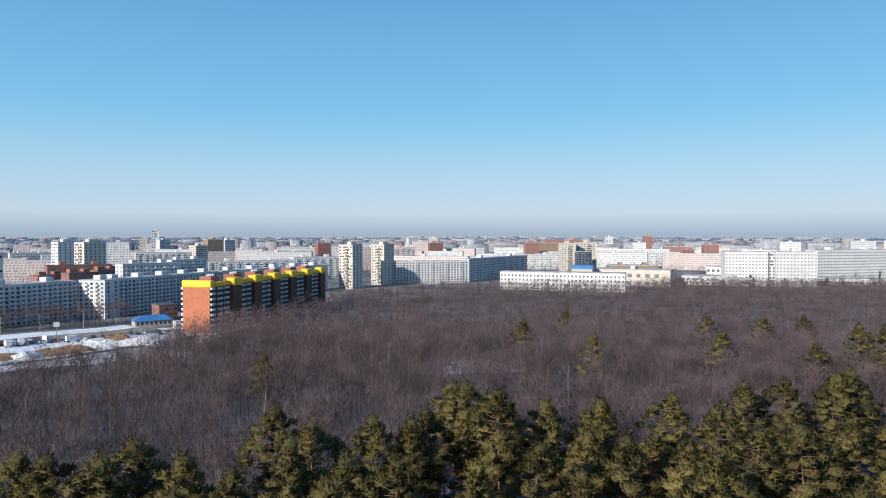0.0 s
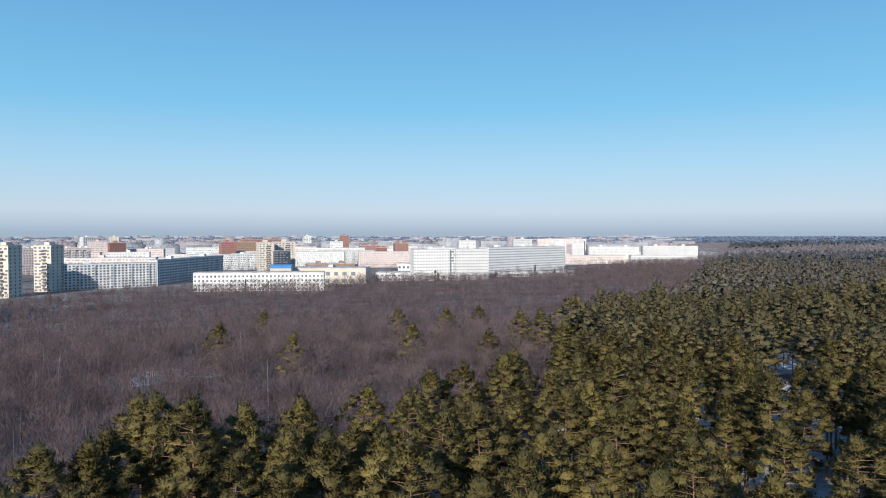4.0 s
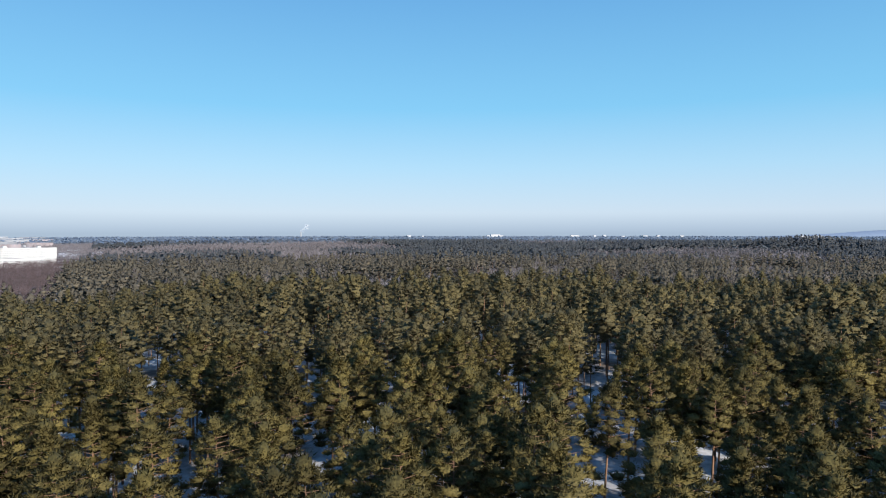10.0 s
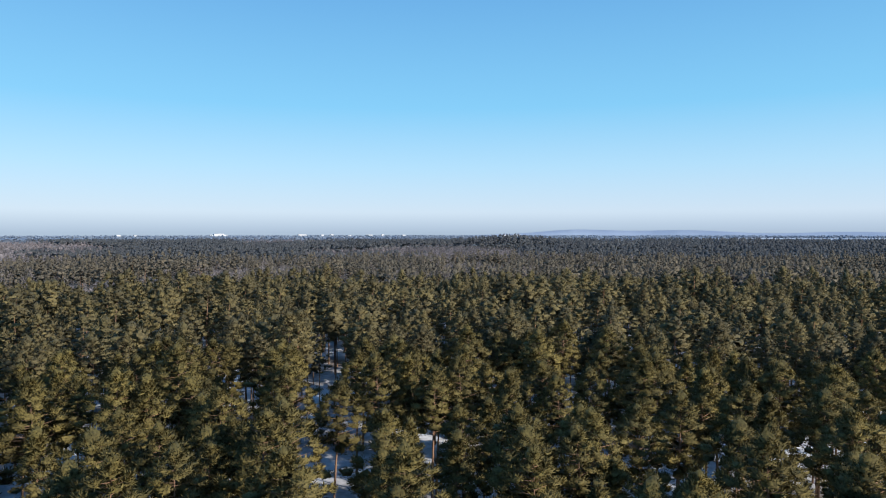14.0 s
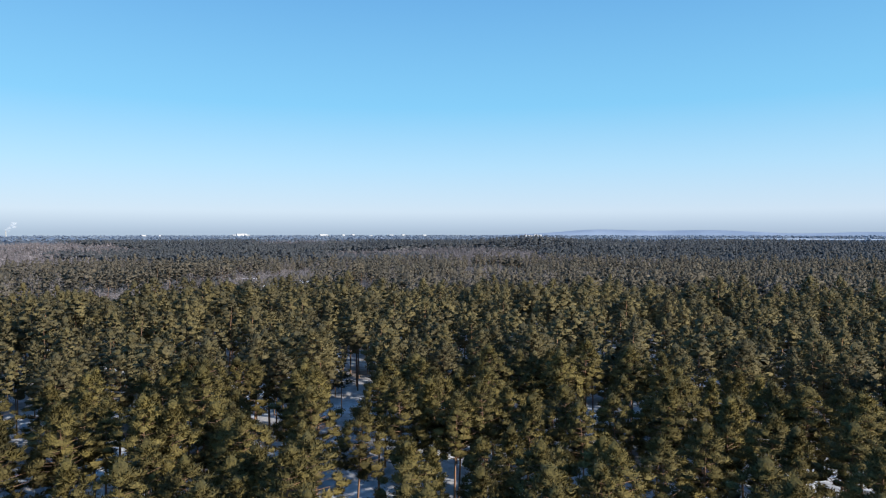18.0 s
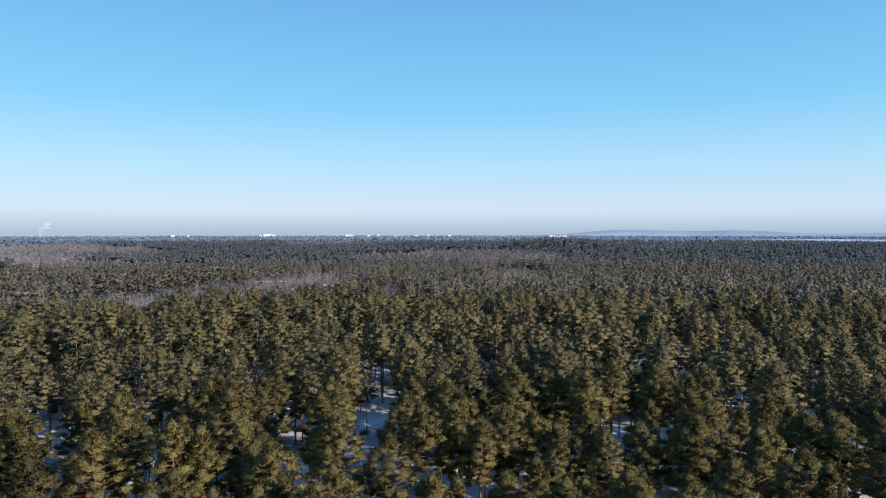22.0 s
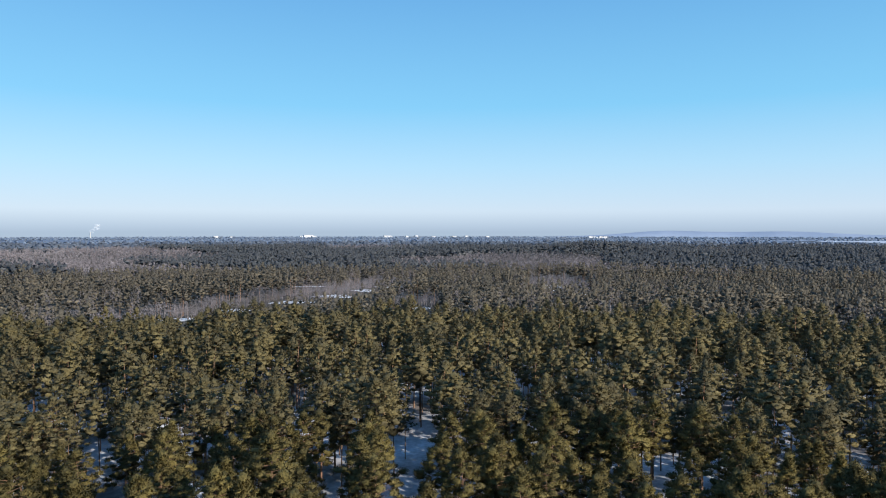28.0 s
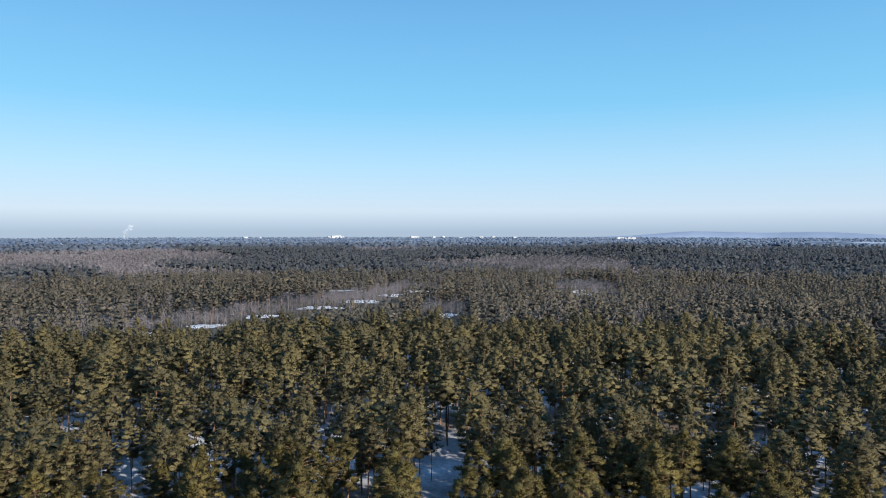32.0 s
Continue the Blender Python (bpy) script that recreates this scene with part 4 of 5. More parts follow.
tower("grey far tower block", 24.3, 1500, 23.75, 1500, 45, 16, 14, M_BEIGE, False)
tower("grey far tower block", 22.85, 1480, 22.1, 1490, 41, 16, 14, M_PANEL, False)
tower("grey-beige tower block in the town", 20.2, 1000, 19.3, 1010, 36, 18, 12, M_BEIGE, False)
tower("brown tower block in the town", 19.3, 1090, 18.1, 1100, 44, 20, 14, M_BROWN, False)
tower("grey tower block in the town", 18.0, 1200, 17.2, 1210, 42, 20, 14, M_PANEL, False)
tower("red brick tower block", 10.6, 1300, 9.5, 1310, 35, 18, 10, M_RED, False, group="red brick towers")
tower("beige tower block with zigzag balconies and a shaded side", 8.9, 649, 7.75, 640, 42, 17, 14, M_BEIGE, group="beige towers at the wood's edge")
tower("beige tower block with zigzag balconies and a shaded side", 6.2, 700, 5.1, 690, 41.5, 17, 14, M_BEIGE, group="beige towers at the wood's edge")
slab("pinkish block of flats between the towers", 7.2, 980, 5.6, 990, 33, 14, 10, M_PINK)
slab("pale pink block of flats", 4.3, 950, 2.5, 960, 33, 14, 10, M_PINK, stacks=4)
slab("white panel block standing at the wood's edge", 4.3, 702, -2.0, 722, 23.6, 13, 9, M_WHITE, detail=2, stacks=5, group="panel blocks at the wood's edge")
slab("blue-grey shaded panel block with stacked balconies", -2.1, 722, -7.0, 850, 25.5, 13, 9, M_PANEL, detail=2, stacks=6, group="panel blocks at the wood's edge")
slab("long white panel block behind", 2.2, 1000, -3.2, 1010, 18.5, 13, 6, M_WHITE, stacks=8)
tower("red brick tower block", 1.25, 1190, 0.1, 1200, 37, 18, 11, M_RED, False, group="red brick towers")
tower("grey tower far in the town", 3.0, 1600, 2.2, 1610, 44, 18, 14, M_PANEL, False)
tower("pale tower far in the town", 1.3, 1900, 0.6, 1900, 43, 18, 14, M_BEIGE, False)
slab("white panel block in the town", -4.5, 1000, -9.8, 1010, 22, 13, 8, M_WHITE, stacks=8)
tower("brown brick tower block", -7.4, 1290, -9.6, 1300, 36, 18, 11, M_BROWN, False)
tower("beige tower block with zigzag balconies", -9.8, 880, -11.0, 884, 40.5, 17, 14, M_BEIGE, group="beige towers behind the clinic")
tower("beige tower block with zigzag balconies", -11.1, 900, -12.7, 906, 41, 17, 14, M_BEIGE, group="beige towers behind the clinic")
# stands in a neighbour's shadow; the dark glass material paints that shade
tower("tower block with its shade put into a dark wall colour", -11.1, 862, -12.3, 866, 30, 14, 10, M_GLASS, False)
slab("white panel block in the town", -12.8, 1090, -19.2, 1110, 24, 13, 9, M_WHITE, stacks=9)
slab("brown brick works with a square stack", -13.7, 800, -17.6, 810, 16, 20, 4, M_BROWN)
slab("red brick block of flats", -21.0, 1090, -22.1, 1095, 36, 16, 11, M_RED, group="red brick towers")
slab("red brick block of flats", -18.0, 1350, -19.6, 1355, 28, 16, 9, M_RED, group="red brick towers")
tower("red brick tower block", -6.9, 1150, -8.0, 1156, 38, 18, 11, M_RED, False, group="red brick towers")
slab("long red brick block with a pale top", -8.3, 1420, -11.8, 1430, 40, 16, 12, M_RED, group="red brick towers")
tower("small red brick tower far in the town", -16.4, 1750, -17.1, 1752, 47, 18, 13, M_RED, False, group="red brick towers")
slab("red brick block of flats", -19.6, 1180, -20.3, 1184, 27, 16, 9, M_RED, group="red brick towers")
tower("pale tower far in the town", -13.4, 1850, -14.0, 1852, 45, 18, 13, M_WHITE, False)
# clinic, its neighbours and the hospital
slab("long white four-storey clinic with rows of dark windows", -4.7, 639, -15.0, 622, 16.8, 16, 4, M_WHITE, bay=3.4, detail=2, name="clinic", win=(1.5, 1.6), huts=0)
slab("low dark annex of the clinic", -15.05, 620, -15.95, 618, 6, 12, 1, M_DARKROOF, name="annex", huts=0)
slab("cream hall with a flat roof", -12.4, 715, -18.5, 700, 16.2, 30, 2, M_BEIGE, bay=9, name="hall", huts=1)
slab("hall with a bright blue roof", -10.65, 690, -12.35, 688, 17.5, 24, 2, M_BEIGE, bay=7, name="hall", roof=M_BLUE, huts=0, rim=3.0)
slab("low white hall beside the hospital", -19.3, 740, -22.6, 735, 9, 30, 2, M_WHITE, name="hall", huts=0, bay=5)
slab("white hall step beside the hospital", -21.2, 780, -22.7, 775, 17, 20, 3, M_WHITE, name="hall", huts=0, bay=5)
HOSP = "huge white ten-storey hospital wing with rows of windows"
slab(HOSP, -22.55, 735, -25.6, 745, 34.2, 17, 10, M_WHITE, bay=3.0, detail=2, name="hospital_wing", group="hospital wings", win=(1.7, 1.3), huts=1, glass=M_GREYWIN)
slab("grey stair core between the white hospital wings", -25.62, 749, -26.1, 750, 34.0, 15, 10, M_PANEL, bay=3.0, detail=1, name="hospital_core", huts=0)
slab(HOSP, -26.12, 746, -28.9, 758, 34.4, 17, 10, M_WHITE, bay=3.0, detail=2, name="hospital_wing", group="hospital wings", win=(1.7, 1.3), huts=1, glass=M_GREYWIN)
slab("set-back white hospital wing with bands of windows", -28.9, 853, -35.3, 973, 34.0, 17, 10, M_WHITE, bay=4.2, detail=2, name="hospital_wing", group="hospital wings", win=(3.2, 1.2), huts=3, glass=M_GREYWIN)
slab("low service building with a snowy roof before the hospital", -30.0, 800, -36.0, 850, 6, 18, 1, M_WHITE, name="service_building", huts=0)
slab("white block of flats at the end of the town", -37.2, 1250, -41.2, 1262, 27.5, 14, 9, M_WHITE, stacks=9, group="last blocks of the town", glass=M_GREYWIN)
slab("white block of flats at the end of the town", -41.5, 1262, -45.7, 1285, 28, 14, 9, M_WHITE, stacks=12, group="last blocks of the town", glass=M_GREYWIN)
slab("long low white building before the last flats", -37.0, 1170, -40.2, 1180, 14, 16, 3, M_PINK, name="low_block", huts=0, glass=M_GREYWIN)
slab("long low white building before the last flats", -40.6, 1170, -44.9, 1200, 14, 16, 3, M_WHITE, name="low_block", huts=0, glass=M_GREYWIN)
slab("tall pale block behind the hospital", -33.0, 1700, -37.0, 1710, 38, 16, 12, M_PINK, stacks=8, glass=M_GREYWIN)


def far_town():
    """The rest of the town: blocks that run back to the skyline; beyond the middle distance they are joined."""
    rng = random.Random(41)
    kinds = [("white panel block far in the town", M_WHITE), ("white panel block far in the town", M_WHITE), ("grey panel block far in the town", M_PANEL), ("white panel block far in the town", M_WHITE),
             ("pale pink block far in the town", M_PINK), ("pale pink block far in the town", M_PINK), ("red brick block far in the town", M_RED)]
    # town colours greyed towards blue, so the joined blocks carry haze
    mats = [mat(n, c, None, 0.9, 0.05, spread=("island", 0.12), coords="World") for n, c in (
        ("hazed_white_panel", (0.36, 0.37, 0.40)), ("hazed_grey_panel", (0.27, 0.29, 0.33)), ("hazed_beige_panel", (0.36, 0.33, 0.32)),
        ("hazed_pink_panel", (0.36, 0.30, 0.31)), ("hazed_red_brick", (0.25, 0.17, 0.18)), ("hazed_window", (0.22, 0.24, 0.28)), ("hazed_roof", (0.26, 0.28, 0.32)))]
    order = [M_WHITE, M_PANEL, M_BEIGE, M_PINK, M_RED]
    V, T, MI = [], [], []
    quad = ((0, 1, 5, 4), (1, 2, 6, 5), (2, 3, 7, 6), (3, 0, 4, 7), (4, 5, 6, 7))

    def put(m, x0, x1, y0, y1, z0, z1, mi, top=None):
        o = len(V)
        for z in (z0, z1):
            for x, y in ((x0, y0), (x1, y0), (x1, y1), (x0, y1)):
                V.append(tuple(m @ Vector((x, y, z))))
        for i, q in enumerate(quad):
            T.extend(((o + q[0], o + q[1], o + q[2]), (o + q[0], o + q[2], o + q[3])))
            MI.extend([top if i == 4 and top is not None else mi] * 2)

    for ring, d0 in enumerate((880, 1020, 1180, 1360, 1560, 1790, 2050, 2350, 2650, 2980, 3320, 3680, 4050, 4420, 4700)):
        az = 37.0 - rng.uniform(0, 3)
        while az > (-44.3 if d0 > 1300 else -36.0):
            d = d0 * rng.uniform(0.95, 1.05)
            tall = rng.random() < 0.14
            L = rng.uniform(22, 34) if tall else rng.choice((55, 75, 95, 120)) * rng.uniform(0.8, 1.1)
            w = math.degrees(L / d)
            h = rng.uniform(33, 42) if tall else rng.choice((15, 22, 24, 26))
            if d > 2500:
                h *= rng.uniform(0.25, 0.45)
            c = az - w / 2
            lab, m = kinds[rng.randrange(7)]
            if m is M_RED and not tall:
                lab, m = kinds[5]
            d1 = d + rng.uniform(-0.3, 0.3) * L
            if d0 < 1500:
                if d0 > 1000 or (19 < c < 35 or -4 < c < 3):
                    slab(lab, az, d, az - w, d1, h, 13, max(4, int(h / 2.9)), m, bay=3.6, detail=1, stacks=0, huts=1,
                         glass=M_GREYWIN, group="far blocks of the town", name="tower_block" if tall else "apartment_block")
            else:
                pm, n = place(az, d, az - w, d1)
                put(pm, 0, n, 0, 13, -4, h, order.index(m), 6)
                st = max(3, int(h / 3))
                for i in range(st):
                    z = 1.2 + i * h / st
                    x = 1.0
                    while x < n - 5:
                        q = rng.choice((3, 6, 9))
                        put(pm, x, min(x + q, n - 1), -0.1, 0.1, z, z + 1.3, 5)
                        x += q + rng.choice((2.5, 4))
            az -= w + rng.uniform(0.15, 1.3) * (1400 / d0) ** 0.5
    tagged(new("far_town", tri_mesh("far_town", V, T, mats, MI)), "panel blocks running back to the skyline, paled by painted haze", "far town", kind="stuff")


far_town()


def town_conifers():
    """Dark spruces and round-topped pines along the edge of the bare wood."""
    forms = []
    for seed, h, r, slim, base in ((31, 12, 2.3, 0.42, 0.08), (32, 12, 4.6, 1.6, 0.2)):
        CV, CT, WV, WT, N = pine_form(seed, h, r, 26, 16, 0.6, 0.16, True, base, 5, slim, 0.95)
        forms.append((tri_mesh("crown", CV, CT, [M_SPRUCE], None, N), tri_mesh("trunk", WV, WT, [M_BARK])))
    for az, d, k, s in ((-8.7, 608, 0, 1.0), (-10.5, 606, 0, 0.85), (-11.8, 604, 0, 0.75), (-22.4, 700, 1, 0.7), (-24.4, 700, 1, 1.05), (-26.8, 712, 1, 0.8), (-27.9, 715, 0, 0.8),
                        (-28.2, 716, 0, 0.7), (-30.5, 760, 1, 0.75), (-32.8, 770, 0, 1.3), (-34.4, 790, 0, 0.9), (5.2, 560, 0, 0.7)):
        p = polar(az, d)
        t = empty("spruce" if k == 0 else "round_pine", pose(p[0], p[1], float(ground_z(*p)), 0, 0, az * 9) @ Matrix.Diagonal((s, s, s, 1)),
                  "slim dark spruce before the white buildings" if k == 0 else "dark round-topped pine before the hospital", "tree", "conifers at the edge of the town")
        link("crown", forms[k][0], None, t)
        link("trunk", forms[k][1], None, t)


M_SPRUCE = mat("dark_spruce_needles", (0.055, 0.065, 0.045), (0.035, 0.042, 0.032), 0.8, 0.5, spread=("object", 0.2), fine=2.0)
town_conifers()


# ---- building site, road and yard ----
def strip(name, pts, width, material, label, category, lift=0.05):
    """A road laid on the ground along a line of plan points."""
    P = np.array(pts, float)
    Q = []
    for a, b in zip(P[:-1], P[1:]):
        k = max(2, int(np.hypot(*(b - a)) / 12))
        Q += [a + (b - a) * i / k for i in range(k)]
    Q = np.array(Q + [P[-1]])
    V, T = [], []
    for i, q in enumerate(Q):
        u = Q[min(i + 1, len(Q) - 1)] - Q[max(i - 1, 0)]
        u /= np.hypot(*u)
        n = np.array((-u[1], u[0])) * width / 2
        for p in (q + n, q - n):
            V.append((p[0], p[1], float(ground_z(*p)) + lift))
        if i:
            o = 2 * i
            T += [(o - 2, o - 1, o), (o - 1, o + 1, o)]
    T = [(t[0], t[2], t[1]) for t in T]
    V = V + [(x, y, z - 0.5) for x, y, z in V]
    me = tri_mesh(name, V, T, [material])
    return tagged(new(name, me), label, category, kind="structure")


def mound(az, d, rx, ry, h, material, label, name, seed, turn=0):
    rng = np.random.default_rng(seed)
    n, k = 22, 7
    V, T = [], []
    for i in range(k + 1):
        f = i / k
        for j in range(n):
            w = 2 * math.pi * j / n
            wob = 1 + 0.25 * math.sin(3 * w + seed) + 0.15 * math.sin(7 * w + 2 * seed) + rng.normal() * 0.05
            V.append((rx * (1 - f) * wob * math.cos(w), ry * (1 - f) * wob * math.sin(w),
                      h * (1 - (1 - f) ** 2) * (1 + 0.15 * math.sin(2 * w + seed)) + rng.normal() * 0.15 - 0.5 * (i == 0)))
    for i in range(k):
        for j in range(n):
            p, q = i * n + j, i * n + (j + 1) % n
            T += [(p, q, p + n), (q, q + n, p + n)]
    ob = new(name, tri_mesh(name, V, T, [material]))
    p = polar(az, d)
    ob.matrix_world = pose(p[0], p[1], float(ground_z(*p)) - 0.1, 0, 0, turn)
    return tagged(ob, label, "mound")


strip("road", [polar(40, 440), polar(33, 428), polar(27, 432), polar(22.5, 446), polar(18, 470)], 13, M_ASPHALT, "dark wet road beyond the building site", "road", 0.06)
strip("road", [polar(42, 285), polar(35, 296), polar(30, 306), polar(25, 330), polar(22, 350), polar(20, 362)], 6, M_ASPHALT, "dark track along the snowy site", "road", 0.06)
strip("pavement", [polar(42, 404), polar(33, 407), polar(27, 412), polar(25, 420)], 17, M_SNOW, "snowy verge between road and yard", "verge", 0.09)
strip("pavement", [polar(42, 380), polar(33, 383), polar(27, 395), polar(23, 400)], 26, M_LITTER, "churned muddy yard with old snow", "yard", 0.05)
for az, d, rx, ry, h, m, lab, nm, sd_, tn in (
        (33.6, 318, 13, 5, 2.4, M_EARTH, "brown bank of dug earth at the site", "earth_bank", 1, 30), (30.4, 320, 11, 5, 2.8, M_EARTH, "brown bank of dug earth at the site", "earth_bank", 2, 25),
        (27.9, 334, 12, 7, 3.6, M_SNOW, "dirty heap of cleared snow", "snow_mound", 3, 20), (25.9, 352, 9, 6, 4.2, M_EARTH, "ochre heap of sand and earth", "earth_heap", 4, 30),
        (24.0, 340, 14, 8, 4.0, M_SNOW, "white heap of cleared snow", "snow_mound", 5, 25), (31.9, 316, 7, 5, 2.6, M_SNOW, "dirty heap of cleared snow", "snow_mound", 6, 30),
        (22.4, 342, 8, 5, 2.4, M_SNOW, "dirty heap of cleared snow", "snow_mound", 7, 20), (26.6, 342, 6, 4, 2.8, M_SNOW, "low heap of cleared snow", "snow_mound", 8, 25),
        (29.0, 330, 9, 5, 2.6, M_EARTH, "brown bank of dug earth at the site", "earth_bank", 9, 25)):
    mound(az, d, rx, ry, h, m, lab, nm, sd_, tn)


def pavilion():
    m, L = place(24.7, 414, 22.0, 418)
    t = empty("market_pavilion", m, "low white market pavilion with a bright blue hipped roof", "building")
    bm = bmesh.new()
    box(bm, 0, L, 0, 9, -1, 3.4)
    part("wall", bm, M_CONC, t)
    bm = bmesh.new()
    v = [bm.verts.new(c) for c in ((-0.8, -0.8, 3.4), (L + 0.8, -0.8, 3.4), (L + 0.8, 9.8, 3.4), (-0.8, 9.8, 3.4), (3.5, 4.5, 6.2), (L - 3.5, 4.5, 6.2))]
    for f in ((0, 1, 5, 4), (1, 2, 5), (2, 3, 4, 5), (3, 0, 4), (3, 2, 1, 0)):
        bm.faces.new([v[i] for i in f])
    part("roof", bm, M_BLUE, t, "blue sheet-metal hipped roof")
    me = window_mesh(1.2, 1.6, M_GLASS)
    for k in range(8):
        o = new("window", me)
        o.parent = t
        o.location = (1.5 + k * (L - 3) / 7, 0, 1.2)


pavilion()
slab("three-storey red brick house beside the blue pavilion", 22.95, 436, 21.6, 440, 9.5, 12, 3, M_RED, bay=2.6, detail=2, name="brick_house", roof=M_DARKROOF, huts=0)
slab("white site hut beside the brick flats", 21.75, 384, 21.35, 385, 5.5, 4, 2, M_WHITE, name="site_hut", huts=0, detail=2, bay=2.2, win=(0.9, 0.9))


def billboard(az, d):
    p = polar(az, d)
    t = empty("billboard", pose(p[0], p[1], float(ground_z(*p)), 0, 0, az), "white billboard on a post at the road", "billboard")
    bm = bmesh.new()
    box(bm, -0.18, 0.18, -0.18, 0.18, -0.3, 6)
    part("post", bm, M_METAL, t)
    bm = bmesh.new()
    box(bm, -1.3, 1.3, -0.2, 0.2, 6.002, 8.4, 0.05)
    part("panel", bm, M_WHITE, t, "blank white panel")


billboard(29.95, 385)


def street_lamp():
    t = empty("street_lamp", pose(0, 0, 0), "grey steel street lamp with a bent arm", "street lamp", "street lamps along the road")
    V, T = tube([(0, 0, -0.3), (0, 0, 5), (0, 0, 10)], [0.16, 0.12, 0.09], 6)
    link("post", tri_mesh("post", V, T, [M_METAL]), None, t)
    bm = bmesh.new()
    box(bm, -0.06, 0.06, -1.8, 0, 9.9, 10.02)
    part("arm", bm, M_METAL, t)
    bm = bmesh.new()
    box(bm, -0.18, 0.18, -2.5, -1.8, 9.85, 10.03, 0.03)
    part("lamp_head", bm, M_PANEL, t)
    return t


def on_ground(az, d, turn):
    p = polar(az, d)
    return pose(p[0], p[1], float(ground_z(*p)), 0, 0, turn)


first = street_lamp()
first.matrix_world = on_ground(23.2, 425, 20)
for az, d in ((26.0, 420), (28.2, 418), (31.0, 418), (33.4, 420), (24.4, 452), (27.5, 444)):
    copy_thing(first, on_ground(az, d, 10))


def car(paint, label):
    t = empty("car", pose(0, 0, 0), label, "car", "cars in the muddy yard")
    bm = bmesh.new()
    box(bm, -2.15, 2.15, -0.86, 0.86, 0.32, 0.92, 0.12)
    part("body", bm, paint, t)
    bm = bmesh.new()
    v = [bm.verts.new(c) for c in ((-1.7, -0.78, 0.9), (1.0, -0.78, 0.9), (1.0, 0.78, 0.9), (-1.7, 0.78, 0.9), (-1.2, -0.64, 1.46), (0.4, -0.64, 1.46), (0.4, 0.64, 1.46), (-1.2, 0.64, 1.46))]
    for f in ((0, 1, 5, 4), (1, 2, 6, 5), (2, 3, 7, 6), (3, 0, 4, 7), (4, 5, 6, 7)):
        bm.faces.new([v[i] for i in f])
    part("cabin", bm, M_GLASS, t, "dark glazed cabin")
    bm = bmesh.new()
    box(bm, -1.15, 0.35, -0.6, 0.6, 1.462, 1.5)
    part("roof", bm, paint, t)
    for x in (-1.35, 1.35):
        for y in (-0.8, 0.8):
            bm = bmesh.new()
            bmesh.ops.create_cone(bm, cap_ends=True, segments=14, radius1=0.33, radius2=0.33, depth=0.22, matrix=Matrix.Translation((x, y, 0.33)) @ Matrix.Rotation(math.pi / 2, 4, "X"))
            part("wheel", bm, M_RUBBER, t)
    return t


def build_cars():
    rng = random.Random(3)
    paints = [(mat("white_car_paint", (0.75, 0.75, 0.76), None, 0.3), "small white car in the muddy yard"), (mat("dark_car_paint", (0.04, 0.045, 0.06), None, 0.3), "dark blue car in the muddy yard"),
              (mat("silver_car_paint", (0.35, 0.36, 0.38), None, 0.3, metal=0.5), "silver-grey car in the muddy yard"), (mat("red_car_paint", (0.35, 0.04, 0.03), None, 0.3), "dark red car in the muddy yard")]
    firsts = []
    for paint, lab in paints:
        firsts.append(car(paint, lab))
    k = 0
    for az0, az1, d, n in ((34.5, 29.6, 372, 13), (34.2, 31.2, 384, 9), (28.6, 24.6, 380, 8), (25.0, 21.9, 386, 10), (22.9, 21.7, 378, 4)):
        for i in range(n):
            az = az0 + (az1 - az0) * (i + rng.uniform(-0.2, 0.2)) / max(1, n - 1)
            m = on_ground(az, d + rng.uniform(-2.5, 2.5), az + rng.choice((90, 80, 100, 10)))
            m.translation.z += 0.05
            f = firsts[rng.choice((0, 0, 1, 1, 2, 2, 3))]
            if k < 4:
                f = firsts[k]
                f.matrix_world = m
            else:
                copy_thing(f, m)
            k += 1


def van(m):
    t = empty("truck", m, "white box truck in the muddy yard", "truck", "white trucks in the yard")
    bm = bmesh.new()
    box(bm, -3.2, 1.6, -1.15, 1.15, 0.8, 3.2, 0.05)
    part("box_body", bm, M_WHITE, t)
    bm = bmesh.new()
    box(bm, 1.63, 3.1, -1.05, 1.05, 0.5, 2.3, 0.15)
    c = part("cab", bm, M_WHITE, t)
    bm = bmesh.new()
    box(bm, 2.9, 3.14, -0.85, 0.85, 1.4, 2.1)
    part("windscreen", bm, M_GLASS, c)
    for x in (-2.2, 2.2):
        for y in (-0.95, 0.95):
            bm = bmesh.new()
            bmesh.ops.create_cone(bm, cap_ends=True, segments=14, radius1=0.45, radius2=0.45, depth=0.3, matrix=Matrix.Translation((x, y, 0.45)) @ Matrix.Rotation(math.pi / 2, 4, "X"))
            part("wheel", bm, M_RUBBER, t)


build_cars()
for az, d, tn in ((33.0, 366, 100), (32.2, 368, 95), (28.9, 368, 20), (30.6, 377, 110)):
    van(on_ground(az, d, az + tn) @ Matrix.Translation((0, 0, 0.05)))


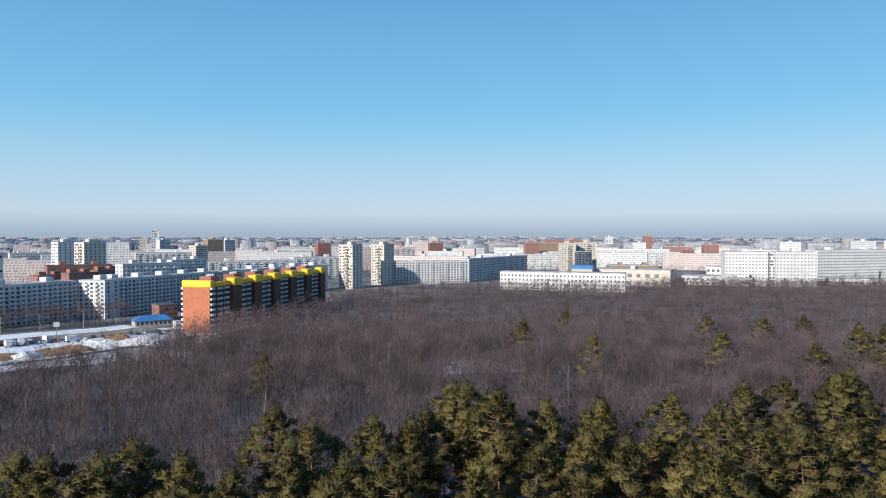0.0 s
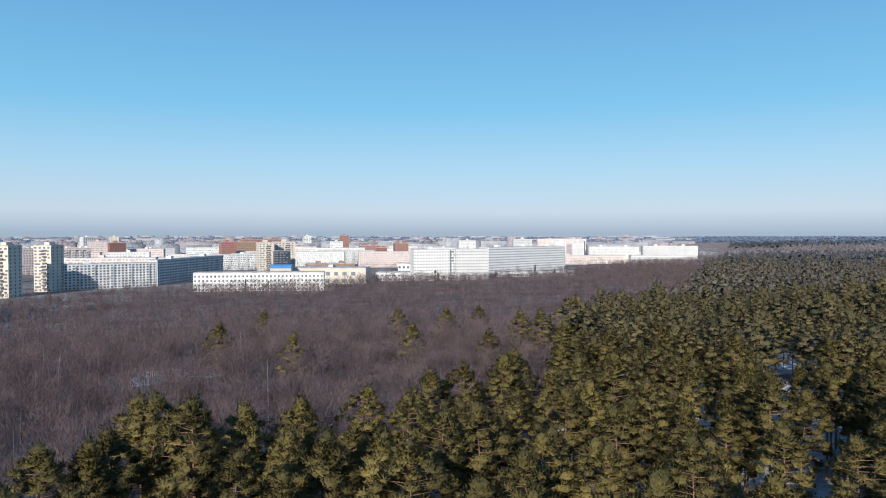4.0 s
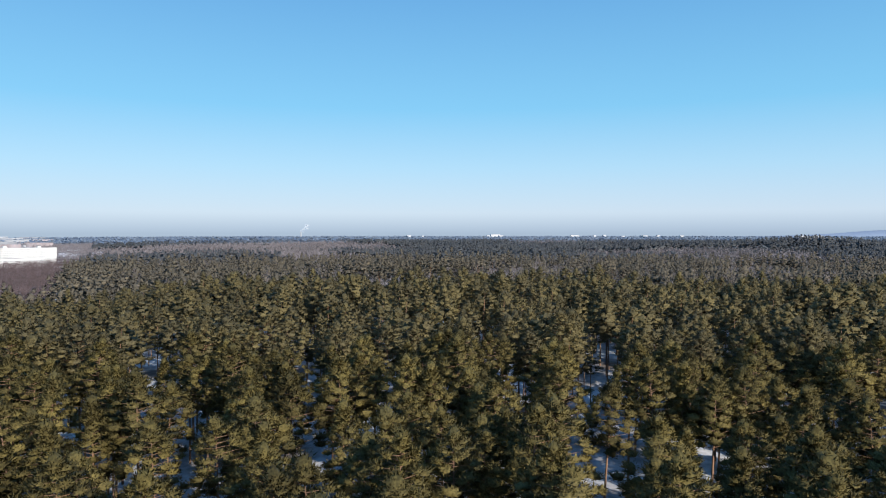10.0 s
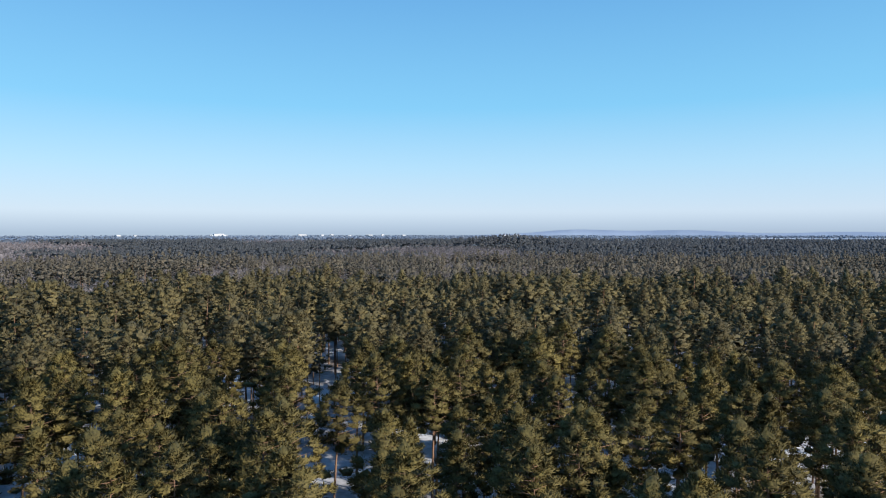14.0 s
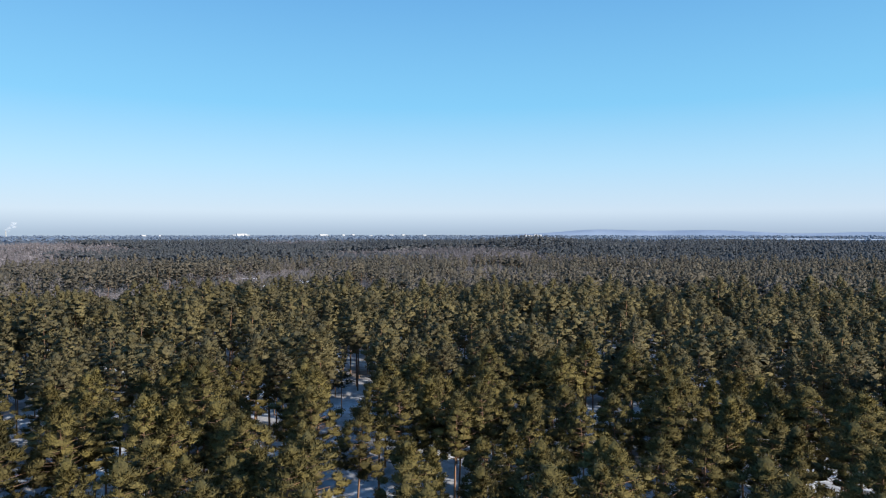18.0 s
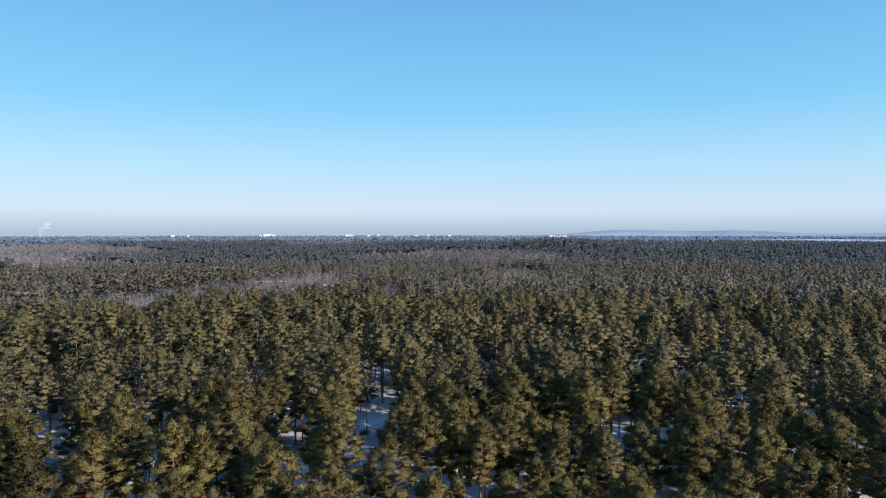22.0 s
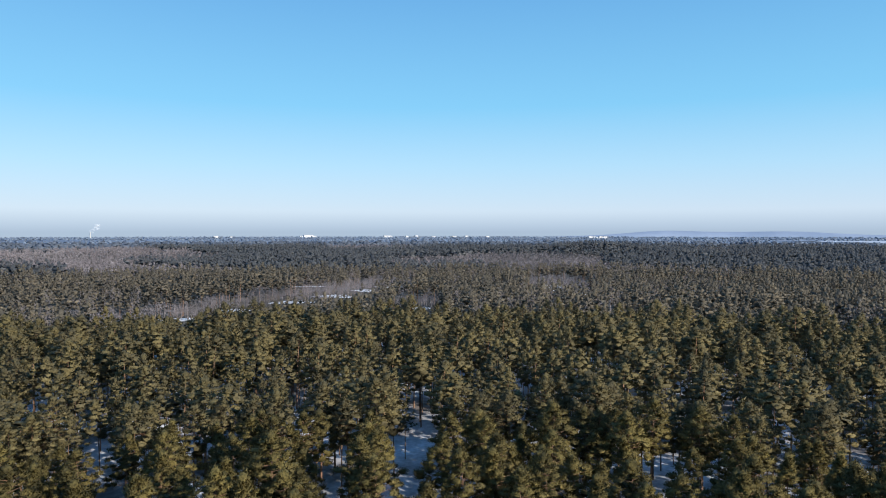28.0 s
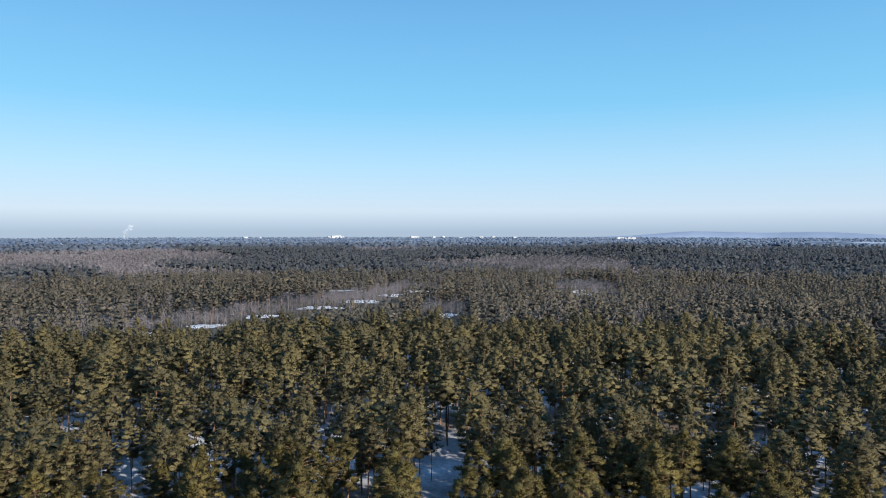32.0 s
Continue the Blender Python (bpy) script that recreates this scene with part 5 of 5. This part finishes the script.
# ---- far settlements and the works' steam ----
def settlements():
    rng = random.Random(9)
    for az0, az1, n, d, h0, h1 in ((-79.2, -80.6, 6, 4700, 2, 12), (-72, -76, 2, 4700, 1, 6), (-86, -96, 12, 4700, 1, 8), (-103.2, -104.9, 8, 4300, 2, 9)):
        for i in range(n):
            az = az0 + (az1 - az0) * rng.random()
            dd = d * rng.uniform(0.97, 1.02)
            L = rng.uniform(14, 36)
            slab("white block of a far settlement on the horizon", az, dd, az - math.degrees(L / dd), dd + L * 0.55, rng.uniform(h0, h1) + 6, 14, 5, M_PANEL, bay=12, huts=0,
                 glass=M_GREYWIN, group="far settlement", name="far_block")


settlements()


def steam():
    p = polar(-63.6, 4700)
    z = float(ground_z(*p))
    t = empty("works_chimney", pose(p[0], p[1], z, 0, 0, -63.6), "pale chimney of a far works with a drift of steam", "chimney")
    V, T = tube([(0, 0, -5), (0, 0, 18), (0, 0, 36)], [4, 3, 2.5], 10)
    link("stack", tri_mesh("stack", V, T, [M_CONC]), None, t)
    rng = random.Random(5)
    bm = bmesh.new()
    for i in range(22):
        f = i / 21
        r = 3 + 6 * f
        bmesh.ops.create_icosphere(bm, subdivisions=2, radius=r * rng.uniform(0.6, 1.1),
                                   matrix=Matrix.Translation((f * 42 + rng.gauss(0, 3 + 6 * f), rng.gauss(0, 8), 38 + f * 34 + rng.gauss(0, 4 + 8 * f))) @ Matrix.Diagonal((1.4, 1, 0.6, 1)))
    part("steam", bm, M_STEAM, t, "drifting thin white steam")


steam()


def far_hills():
    """Low hills on the skyline beyond the woods, blued by painted haze."""
    A = np.arange(-145, -96, 0.5)
    V, T = [], []
    for i, az in enumerate(A):
        f = float(step(-97, -110, az))
        h = 18 + 42 * f * (0.75 + 0.25 * math.sin(az * 0.21) + 0.12 * math.sin(az * 0.63 + 1))
        for d, z in ((4780, 5), (4860, h), (4940, 5)):
            p = polar(az, d)
            V.append((p[0], p[1], z))
        if i:
            o = 3 * i
            for q in (0, 1):
                T += [(o + q, o + q + 1, o + q - 3), (o + q - 3, o + q + 1, o + q - 2)]
    tagged(new("far_hills", tri_mesh("far_hills", V, T, [M_HILL])), "low hills on the skyline, painted haze blue", "hills", kind="structure")


# the blue is distance haze, put into the hills' colour
M_HILL = mat("haze_blue_hills", (0.30, 0.36, 0.46), (0.24, 0.30, 0.40), 0.95, 0.004, coords="World")
far_hills()
